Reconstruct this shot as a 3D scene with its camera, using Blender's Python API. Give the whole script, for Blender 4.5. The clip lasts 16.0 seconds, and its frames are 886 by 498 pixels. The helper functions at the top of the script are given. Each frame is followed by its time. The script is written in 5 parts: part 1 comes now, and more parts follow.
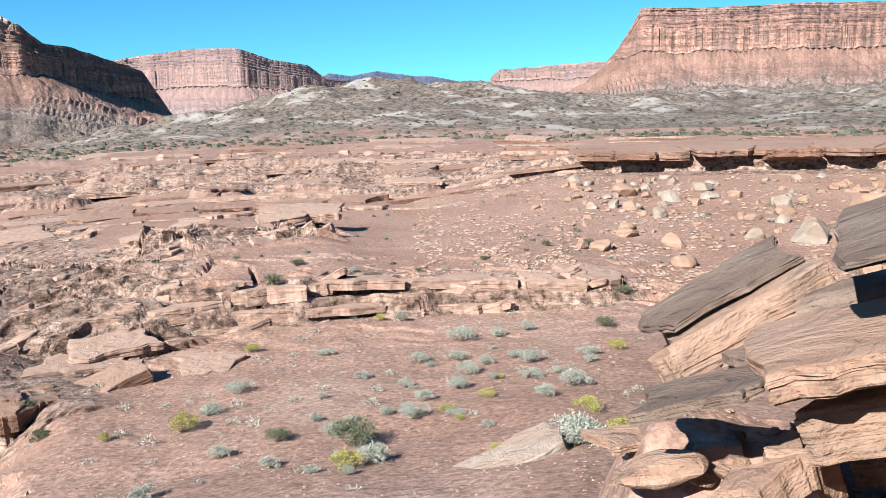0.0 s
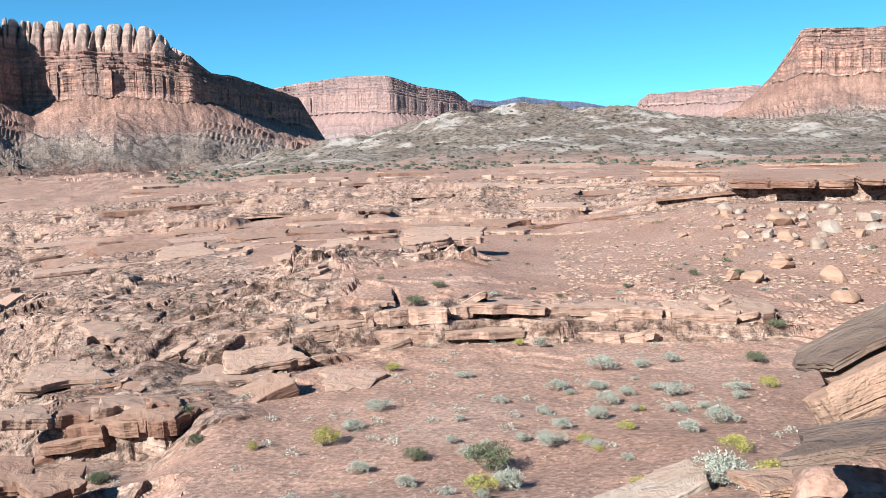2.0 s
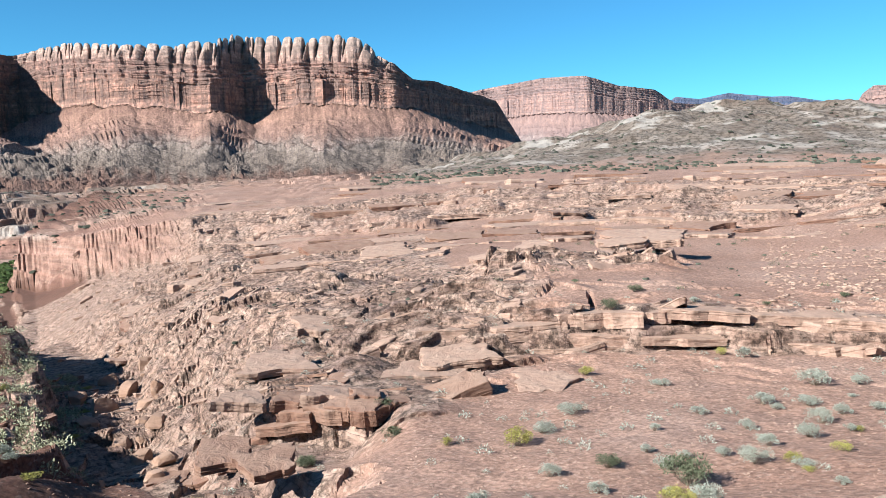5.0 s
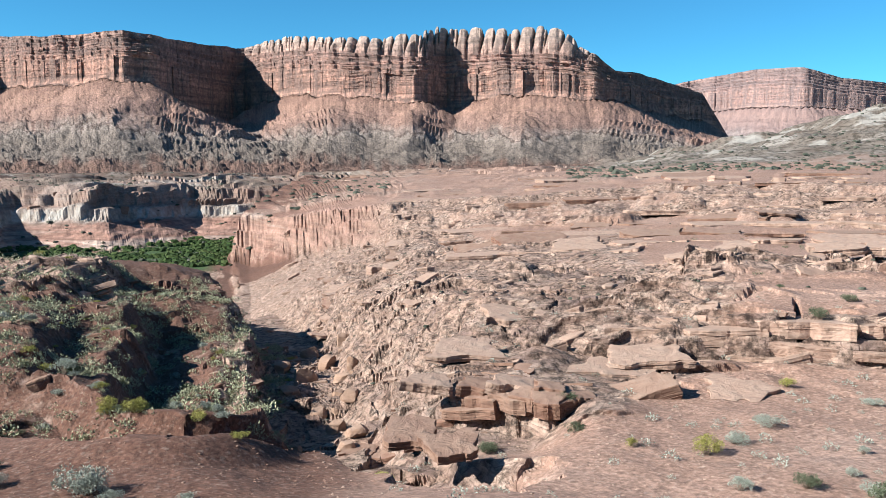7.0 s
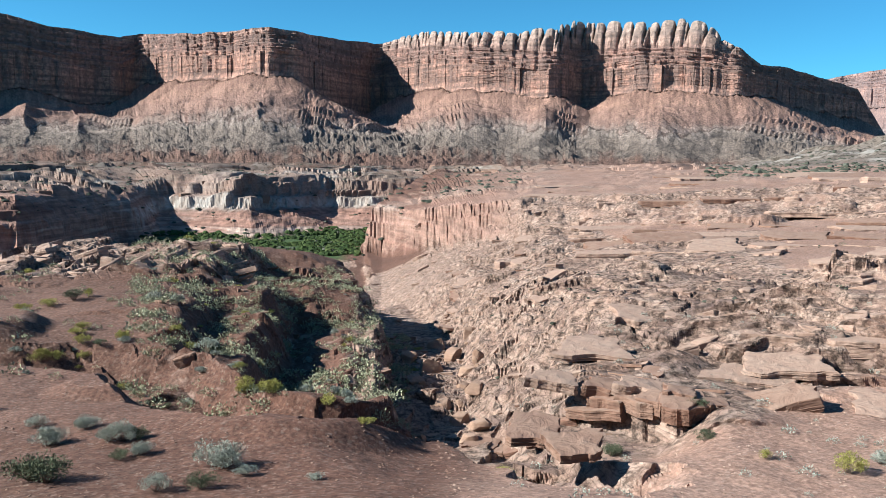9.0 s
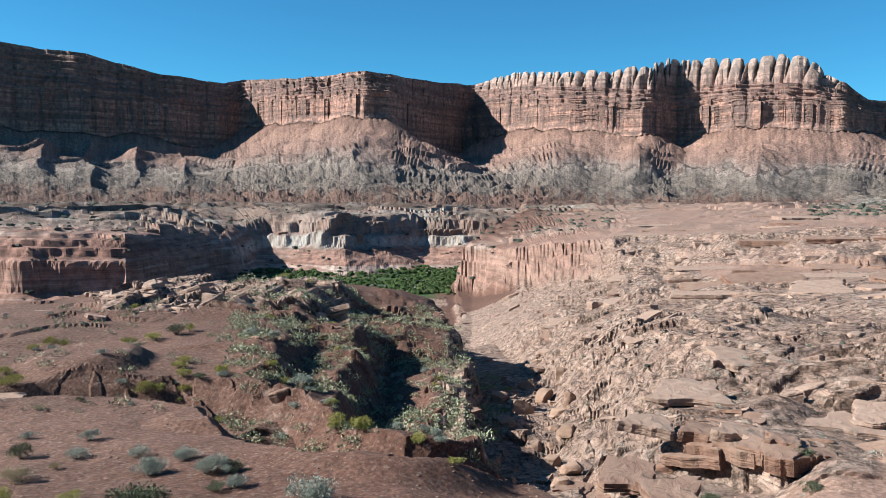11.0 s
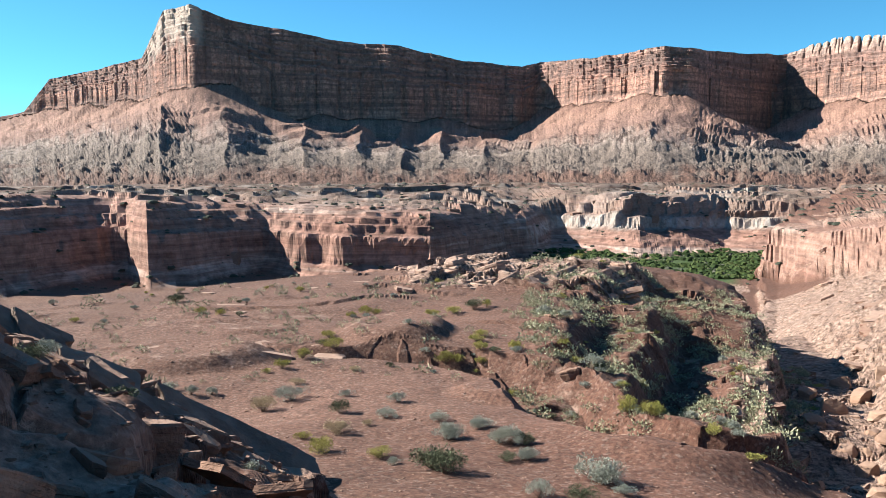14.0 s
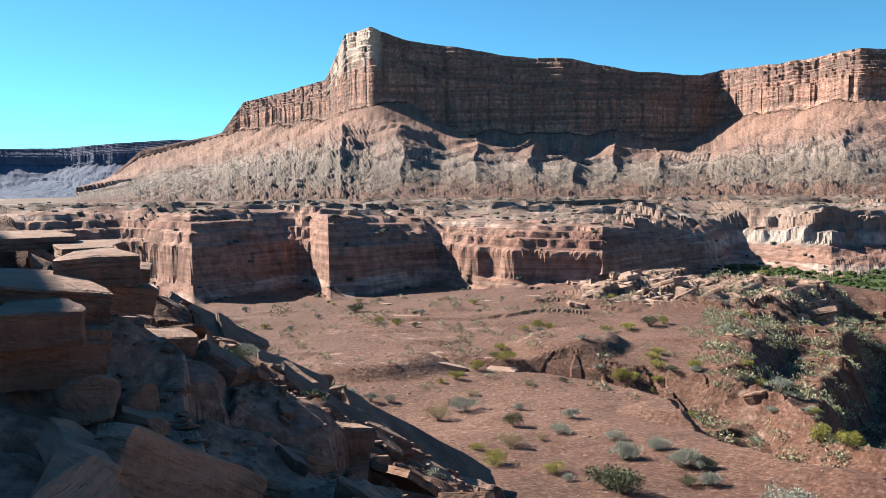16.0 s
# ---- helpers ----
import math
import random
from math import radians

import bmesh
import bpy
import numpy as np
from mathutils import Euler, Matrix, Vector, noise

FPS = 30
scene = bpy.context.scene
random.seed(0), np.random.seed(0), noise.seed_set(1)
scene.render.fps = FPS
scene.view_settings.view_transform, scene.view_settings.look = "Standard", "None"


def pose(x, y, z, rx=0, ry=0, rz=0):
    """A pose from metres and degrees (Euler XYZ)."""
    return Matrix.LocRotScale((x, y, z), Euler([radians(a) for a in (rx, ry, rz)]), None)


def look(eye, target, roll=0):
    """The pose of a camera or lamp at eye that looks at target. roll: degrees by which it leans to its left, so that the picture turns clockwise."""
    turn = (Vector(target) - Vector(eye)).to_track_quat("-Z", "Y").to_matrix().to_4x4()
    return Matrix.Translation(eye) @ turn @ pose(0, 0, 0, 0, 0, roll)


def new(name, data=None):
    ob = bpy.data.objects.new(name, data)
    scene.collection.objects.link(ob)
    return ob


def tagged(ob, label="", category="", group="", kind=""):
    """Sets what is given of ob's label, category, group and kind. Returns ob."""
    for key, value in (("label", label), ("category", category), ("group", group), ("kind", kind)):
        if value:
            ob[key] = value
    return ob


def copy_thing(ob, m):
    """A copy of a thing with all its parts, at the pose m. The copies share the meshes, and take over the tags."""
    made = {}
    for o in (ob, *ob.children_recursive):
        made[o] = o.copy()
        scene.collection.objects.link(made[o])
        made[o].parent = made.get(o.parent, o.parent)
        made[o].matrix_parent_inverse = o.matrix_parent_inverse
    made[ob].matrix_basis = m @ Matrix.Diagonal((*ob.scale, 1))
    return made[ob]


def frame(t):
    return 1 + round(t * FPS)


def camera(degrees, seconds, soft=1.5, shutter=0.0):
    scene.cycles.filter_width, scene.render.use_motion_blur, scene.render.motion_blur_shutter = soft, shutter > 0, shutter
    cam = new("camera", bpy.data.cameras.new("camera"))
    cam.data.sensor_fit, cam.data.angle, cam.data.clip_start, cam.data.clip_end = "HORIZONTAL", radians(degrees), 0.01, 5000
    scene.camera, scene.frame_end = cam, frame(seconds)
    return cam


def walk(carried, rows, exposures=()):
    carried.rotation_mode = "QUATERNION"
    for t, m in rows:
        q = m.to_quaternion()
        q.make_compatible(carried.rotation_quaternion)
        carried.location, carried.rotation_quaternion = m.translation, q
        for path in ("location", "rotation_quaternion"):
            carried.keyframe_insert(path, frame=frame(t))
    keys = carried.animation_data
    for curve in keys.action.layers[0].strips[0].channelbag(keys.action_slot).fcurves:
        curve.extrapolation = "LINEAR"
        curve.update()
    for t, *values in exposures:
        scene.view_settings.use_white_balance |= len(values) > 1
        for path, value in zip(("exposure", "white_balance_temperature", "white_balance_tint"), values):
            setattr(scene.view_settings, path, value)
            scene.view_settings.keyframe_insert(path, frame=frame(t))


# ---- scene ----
cam = camera(56.1, 16.0, soft=0.5)
EYE = 41.0   # the eye's height over the river
ROWS = [  # seconds, yaw, pitch, roll
    (0.0, -0.15, -8.26, 1.05),
    (0.5, 1.42, -8.25, 1.10),
    (1.0, 5.19, -8.20, 0.95),
    (1.5, 6.94, -7.82, 1.05),
    (2.0, 9.66, -6.41, 0.80),
    (2.5, 11.78, -5.60, 0.37),
    (3.0, 14.08, -5.43, -0.15),
    (3.5, 16.21, -5.55, 0.46),
    (4.0, 18.64, -5.72, 0.85),
    (6.5, 31.98, -6.35, 0.85),
    (7.0, 36.41, -6.44, 0.06),
    (7.5, 39.91, -6.58, 0.06),
    (8.0, 42.30, -6.98, 0.22),
    (8.5, 44.11, -7.12, -0.31),
    (11.0, 51.69, -4.22, -0.46),
    (11.5, 54.97, -4.06, -0.34),
    (12.0, 58.60, -4.12, -0.29),
    (12.5, 63.42, -4.35, 0.04),
    (13.0, 66.03, -4.23, 0.03),
    (13.5, 68.58, -4.96, 0.12),
    (14.0, 71.72, -5.62, 0.16),
    (14.5, 74.73, -5.55, 0.14),
    (15.0, 78.14, -5.02, 0.10),
    (15.5, 81.18, -4.68, -0.31),
    (16.0, 83.42, -4.58, 0.66),
]
# the eye sways a hand's width towards the end of the turn
SWAY = {15.5: -0.11, 16.0: -0.24}
walk(cam, [(t, pose(0, SWAY.get(t, 0.0), EYE, 90 + pitch, roll, yaw)) for t, yaw, pitch, roll in ROWS],
     [(0.0, 1.44, 6450, 8), (4.0, 1.42, 6450, 8), (6.5, 1.37, 6400, 5), (8.0, 1.33, 6350, 4), (11.0, 1.22, 6300, 3), (12.0, 1.2, 6300, 3), (12.5, 1.62, 6450, 4), (14.0, 1.64, 6900, 8), (16.0, 1.6, 7200, 10)])

# ---- daylight ----
SUN_AZ, SUN_EL = 144.0, 32.0   # degrees, counter-clockwise from straight ahead (+y)
sun_way = Vector((-math.sin(radians(SUN_AZ)) * math.cos(radians(SUN_EL)), math.cos(radians(SUN_AZ)) * math.cos(radians(SUN_EL)), math.sin(radians(SUN_EL))))
world = bpy.data.worlds.new("desert_sky")
scene.world = world
world.use_nodes = True
wn, wl = world.node_tree.nodes, world.node_tree.links
sky = wn.new("ShaderNodeTexSky")
sky.sky_type = "NISHITA"
sky.sun_disc = False
sky.sun_elevation = radians(SUN_EL)
sky.sun_rotation = radians(-SUN_AZ)
sky.altitude = 2500
sky.air_density = 1.0
sky.dust_density = 0.0
sky.ozone_density = 1.5
wn["Background"].inputs[1].default_value = 0.05
tint = wn.new("ShaderNodeMix")
tint.data_type, tint.blend_type = "RGBA", "MULTIPLY"
tint.inputs[0].default_value = 1.0
tint.inputs[7].default_value = (0.34, 0.93, 1.2, 1)
wl.new(sky.outputs[0], tint.inputs[6])
wl.new(tint.outputs[2], wn["Background"].inputs[0])
sun = new("sun", bpy.data.lights.new("sun", "SUN"))
sun.data.energy = 5.0
sun.data.angle = radians(0.53)
sun.data.color = (1.0, 0.965, 0.915)
sun.matrix_world = look(sun_way * 100, (0, 0, 0))

# ---- noise on arrays ----


def hashed(ix, iy, iz, seed):
    h = ix.astype(np.int32).view(np.uint32) * np.uint32(374761393) + iy.astype(np.int32).view(np.uint32) * np.uint32(668265263)
    h = h + np.uint32((iz * 2147483647 + seed * 974711) & 0xFFFFFFFF)
    h = (h ^ (h >> np.uint32(13))) * np.uint32(1274126177)
    h = (h ^ (h >> np.uint32(15))) * np.uint32(2246822519)
    return h ^ (h >> np.uint32(16))


def rnd(ix, iy, iz=0, seed=0):
    return hashed(np.atleast_1d(ix), np.atleast_1d(iy), iz, seed).astype(np.float32) * np.float32(2.0 ** -32)


ANGLES = np.linspace(0, 2 * np.pi, 257)[:256]
GX, GY = np.cos(ANGLES).astype(np.float32), np.sin(ANGLES).astype(np.float32)


def n2(x, y, seed=0):
    """Gradient noise in the plane, about -0.7 to 0.7."""
    x, y = np.broadcast_arrays(np.asarray(x, float), np.asarray(y, float))
    ix, iy = np.floor(x), np.floor(y)
    fx, fy = (x - ix).astype(np.float32), (y - iy).astype(np.float32)
    ux, uy = fx * fx * fx * (fx * (fx * 6 - 15) + 10), fy * fy * fy * (fy * (fy * 6 - 15) + 10)
    total = 0
    for a in (0, 1):
        for b in (0, 1):
            k = hashed(ix + a, iy + b, 0, seed) >> np.uint32(24)
            total = total + (GX[k] * (fx - a) + GY[k] * (fy - b)) * (ux if a else 1 - ux) * (uy if b else 1 - uy)
    return total


def fbm(x, y, octaves=4, seed=0, gain=0.5):
    total, amp = 0, 1.0
    for o in range(octaves):
        total = total + amp * n2(x * 2.03 ** o + 17.3 * o, y * 2.03 ** o - 9.1 * o, seed + o)
        amp *= gain
    return total


def blocks(x, y, seed=0):
    """Broken rock: cells with their own height and tilt. Returns height 0..1 with tilt, and the distance to the crack."""
    ix, iy = np.floor(x), np.floor(y)
    f1, f2 = np.full(x.shape, 9.0), np.full(x.shape, 9.0)
    hgt = np.zeros(x.shape)
    for a in (-1, 0, 1):
        for b in (-1, 0, 1):
            cx, cy = ix + a, iy + b
            px, py = cx + 0.1 + 0.8 * rnd(cx, cy, 1, seed), cy + 0.1 + 0.8 * rnd(cx, cy, 2, seed)
            d = np.hypot(x - px, y - py)
            top = rnd(cx, cy, 3, seed) + (x - px) * (rnd(cx, cy, 4, seed) - 0.5) * 1.3 + (y - py) * (rnd(cx, cy, 5, seed) - 0.3) * 1.3
            near = d < f1
            f2 = np.where(near, f1, np.minimum(f2, d))
            hgt = np.where(near, top, hgt)
            f1 = np.where(near, d, f1)
    return hgt, f2 - f1


def ss(lo, hi, v):
    q = np.clip((v - lo) / (hi - lo), 0, 1)
    return q * q * (3 - 2 * q)


def band(v, lo, hi, soft):
    return ss(lo - soft, lo + soft, v) * (1 - ss(hi - soft, hi + soft, v))


def plan(az, r):
    """The place on the plan at az degrees to the left of straight ahead, r metres off."""
    q = np.radians(az)
    return -np.sin(q) * r, np.cos(q) * r


def along(x, y, line):
    """Distance to a line of (az, r, ...) on the plan, and how far along it (0..n) the nearest place is, and the side."""
    pts = [plan(p[0], p[1]) for p in line]
    best, where, side = np.full(x.shape, 1e9), np.zeros(x.shape), np.zeros(x.shape)
    for i in range(len(pts) - 1):
        (ax, ay), (bx, by) = pts[i], pts[i + 1]
        ex, ey = bx - ax, by - ay
        q = np.clip(((x - ax) * ex + (y - ay) * ey) / (ex * ex + ey * ey), 0, 1)
        d = np.hypot(x - ax - q * ex, y - ay - q * ey)
        s = np.sign((x - ax) * ey - (y - ay) * ex)
        near = d < best
        best, where, side = np.where(near, d, best), np.where(near, i + q, where), np.where(near, s, side)
    return best, where, side


# ---- materials ----


class Nodes:
    """A material's nodes, with short calls."""

    def __init__(self, name):
        self.mat = bpy.data.materials.new(name)
        self.mat.use_nodes = True
        self.t = self.mat.node_tree
        self.bsdf = self.t.nodes["Principled BSDF"]
        self.bsdf.inputs["Specular IOR Level"].default_value = 0.25
        self.geo = self.t.nodes.new("ShaderNodeNewGeometry")
        self.pos = self.geo.outputs["Position"]

    def put(self, socket, v):
        if hasattr(v, "links"):
            self.t.links.new(v, socket)
        elif isinstance(v, (tuple, list)):
            socket.default_value = (*v, 1)[:len(socket.default_value)]
        else:
            socket.default_value = v

    def coords(self, scale=(1, 1, 1), turn=(0, 0, 0), src=None):
        m = self.t.nodes.new("ShaderNodeMapping")
        self.put(m.inputs[0], src or self.pos)
        m.inputs["Scale"].default_value = scale
        m.inputs["Rotation"].default_value = turn
        return m.outputs[0]

    def noise(self, scale, detail=4, rough=0.55, at=None, warp=0.0):
        n = self.t.nodes.new("ShaderNodeTexNoise")
        self.put(n.inputs["Vector"], at or self.pos)
        n.inputs["Scale"].default_value, n.inputs["Detail"].default_value, n.inputs["Roughness"].default_value = scale, detail, rough
        n.inputs["Distortion"].default_value = warp
        return n.outputs[0]

    def cells(self, scale, at=None, feature="F1", out=0):
        n = self.t.nodes.new("ShaderNodeTexVoronoi")
        n.feature = feature
        self.put(n.inputs["Vector"], at or self.pos)
        n.inputs["Scale"].default_value = scale
        return n.outputs[out]

    def ramp(self, fac, stops):
        n = self.t.nodes.new("ShaderNodeValToRGB")
        self.put(n.inputs[0], fac)
        el = n.color_ramp.elements
        while len(el) < len(stops):
            el.new(0.5)
        for e, (p, c) in zip(el, stops):
            e.position = p
            e.color = (c, c, c, 1) if isinstance(c, (int, float)) else (*c, 1)
        return n.outputs[0]

    def mix(self, fac, a, b, kind="MIX"):
        n = self.t.nodes.new("ShaderNodeMix")
        n.data_type, n.blend_type = "RGBA", kind
        self.put(n.inputs[0], fac), self.put(n.inputs[6], a), self.put(n.inputs[7], b)
        return n.outputs[2]

    def math(self, op, a, b=0.0, c=0.0):
        n = self.t.nodes.new("ShaderNodeMath")
        n.operation = op
        self.put(n.inputs[0], a), self.put(n.inputs[1], b), self.put(n.inputs[2], c)
        return n.outputs[0]

    def attr(self, name):
        n = self.t.nodes.new("ShaderNodeAttribute")
        n.attribute_name = name
        return n.outputs["Fac"]

    def axis(self, i):
        n = self.t.nodes.new("ShaderNodeSeparateXYZ")
        self.put(n.inputs[0], self.pos)
        return n.outputs[i]

    def random(self):
        return self.t.nodes.new("ShaderNodeObjectInfo").outputs["Random"]

    def done(self, colour, rough=0.9, *bumps):
        self.put(self.bsdf.inputs["Base Color"], colour)
        self.put(self.bsdf.inputs["Roughness"], rough)
        last = None
        for height, distance, strength in bumps:
            b = self.t.nodes.new("ShaderNodeBump")
            b.inputs["Distance"].default_value = distance
            self.put(b.inputs["Strength"], strength)
            self.put(b.inputs["Height"], height)
            if last:
                self.t.links.new(last, b.inputs["Normal"])
            last = b.outputs[0]
        if last:
            self.t.links.new(last, self.bsdf.inputs["Normal"])
        return self.mat


def strata(m, thick, warp=1.0, spread=0.012):
    """Height in the beds, gently waving."""
    w = m.math("MULTIPLY", m.noise(spread, 3), warp)
    return m.math("DIVIDE", m.math("ADD", m.axis(2), w), thick)


def ground_material():
    m = Nodes("desert_ground")
    tone = m.noise(0.09, 5)
    soil = m.ramp(tone, [(0.3, (0.222, 0.129, 0.096)), (0.55, (0.273, 0.170, 0.131)), (0.75, (0.309, 0.211, 0.172))])
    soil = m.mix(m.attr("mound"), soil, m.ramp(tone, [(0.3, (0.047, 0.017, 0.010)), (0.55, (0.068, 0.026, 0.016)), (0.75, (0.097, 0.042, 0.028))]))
    gravel = m.cells(7.0, feature="F1", out=1)
    soil = m.mix(0.26, soil, m.ramp(gravel, [(0.0, (0.113, 0.061, 0.046)), (0.7, (0.233, 0.146, 0.114)), (1.0, (0.440, 0.362, 0.314))]))
    fine = m.noise(4.2, 6, 0.72)
    soil = m.mix(0.5, soil, m.ramp(fine, [(0.38, 0.12), (0.62, 0.86)]), "OVERLAY")
    rock = m.ramp(m.noise(0.23, 6, 0.6, warp=0.6), [(0.28, (0.167, 0.099, 0.075)), (0.5, (0.239, 0.161, 0.125)), (0.68, (0.305, 0.221, 0.181)), (0.85, (0.356, 0.286, 0.245))])
    bed = m.noise(1.0, 4, 0.6, at=m.coords((0.3, 0.3, 3.0)))
    rock = m.mix(0.45, rock, m.ramp(bed, [(0.35, (0.151, 0.089, 0.069)), (0.5, (0.305, 0.205, 0.161)), (0.7, (0.394, 0.307, 0.254))]))
    varnish = m.ramp(m.noise(0.35, 6, 0.68), [(0.52, 0.0), (0.66, 0.65)])
    rock = m.mix(varnish, rock, (0.120, 0.081, 0.073))
    grit = m.noise(1.4, 9, 0.74)
    rock = m.mix(0.9, rock, m.ramp(grit, [(0.40, 0.08), (0.5, 0.5), (0.60, 0.84)]), "OVERLAY")
    # thin shadow lines painted dark along the joints between flakes
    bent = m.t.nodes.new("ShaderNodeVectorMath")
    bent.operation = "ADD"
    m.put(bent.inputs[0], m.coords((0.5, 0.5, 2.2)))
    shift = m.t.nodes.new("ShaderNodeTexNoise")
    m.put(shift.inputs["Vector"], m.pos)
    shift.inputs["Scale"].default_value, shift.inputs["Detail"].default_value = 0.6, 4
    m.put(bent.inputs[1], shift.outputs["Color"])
    joint_shade = m.ramp(m.cells(1.0, at=bent.outputs[0], feature="DISTANCE_TO_EDGE"), [(0.0, 1.0), (0.05, 0.0)])
    rock = m.mix(m.math("MULTIPLY", joint_shade, 0.6), rock, (0.073, 0.043, 0.035))
    clay = m.ramp(m.noise(0.03, 8, 0.68, warp=0.8), [(0.3, (0.093, 0.059, 0.046)), (0.44, (0.131, 0.104, 0.086)), (0.56, (0.169, 0.140, 0.120)), (0.68, (0.294, 0.263, 0.237))])
    spots = m.ramp(m.noise(0.28, 6, 0.72), [(0.49, 0.0), (0.56, 0.9)])
    clay = m.mix(spots, clay, (0.047, 0.037, 0.028))
    white = m.ramp(m.noise(0.022, 5, 0.6), [(0.56, 0.0), (0.62, 0.85)])
    clay = m.mix(white, clay, (0.288, 0.263, 0.237))
    cliff = m.ramp(m.noise(1.0, 4, 0.6, at=m.coords((0.008, 0.008, 0.16))), [(0.3, (0.156, 0.081, 0.063)), (0.42, (0.233, 0.127, 0.098)), (0.5, (0.276, 0.165, 0.131)), (0.58, (0.212, 0.115, 0.088)), (0.68, (0.354, 0.266, 0.225)), (0.78, (0.255, 0.146, 0.114))])
    thin = m.noise(1.0, 4, 0.65, at=m.coords((0.04, 0.04, 0.9)))
    cliff = m.mix(0.6, cliff, m.ramp(thin, [(0.36, 0.25), (0.5, 0.5), (0.64, 0.7)]), "OVERLAY")
    chunk = m.noise(0.25, 6, 0.7)
    cliff = m.mix(0.7, cliff, m.ramp(chunk, [(0.34, 0.22), (0.5, 0.5), (0.66, 0.74)]), "OVERLAY")
    cliff = m.mix(m.attr("chalk"), cliff, m.ramp(chunk, [(0.35, (0.229, 0.181, 0.150)), (0.5, (0.417, 0.374, 0.337)), (0.65, (0.521, 0.498, 0.462))]))
    drape = m.noise(1.0, 5, 0.65, at=m.coords((0.22, 0.22, 0.04)))
    cliff = m.mix(m.ramp(drape, [(0.52, 0.0), (0.7, 0.5)]), cliff, (0.113, 0.066, 0.055))
    wobble = m.math("MULTIPLY", m.math("SUBTRACT", m.noise(0.7, 5), 0.5), 0.9)
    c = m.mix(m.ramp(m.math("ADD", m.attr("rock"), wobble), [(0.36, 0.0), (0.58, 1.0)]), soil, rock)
    c = m.mix(m.attr("cliff"), c, cliff)
    c = m.mix(m.attr("clay"), c, clay)
    veg = m.ramp(m.noise(0.8, 5), [(0.3, (0.025, 0.042, 0.018)), (0.6, (0.053, 0.089, 0.030)), (0.8, (0.099, 0.123, 0.051))])
    c = m.mix(m.attr("veg"), c, veg)
    return m.done(c, 0.95, (gravel, 0.06, 0.9), (fine, 0.05, 0.8), (grit, 0.35, m.attr("rock")), (m.noise(0.5, 7, 0.66), 0.45, m.math("ADD", 0.2, m.math("MULTIPLY", m.attr("rock"), 0.7))), (m.math("MULTIPLY", bed, m.attr("rock")), 0.3, 0.8))


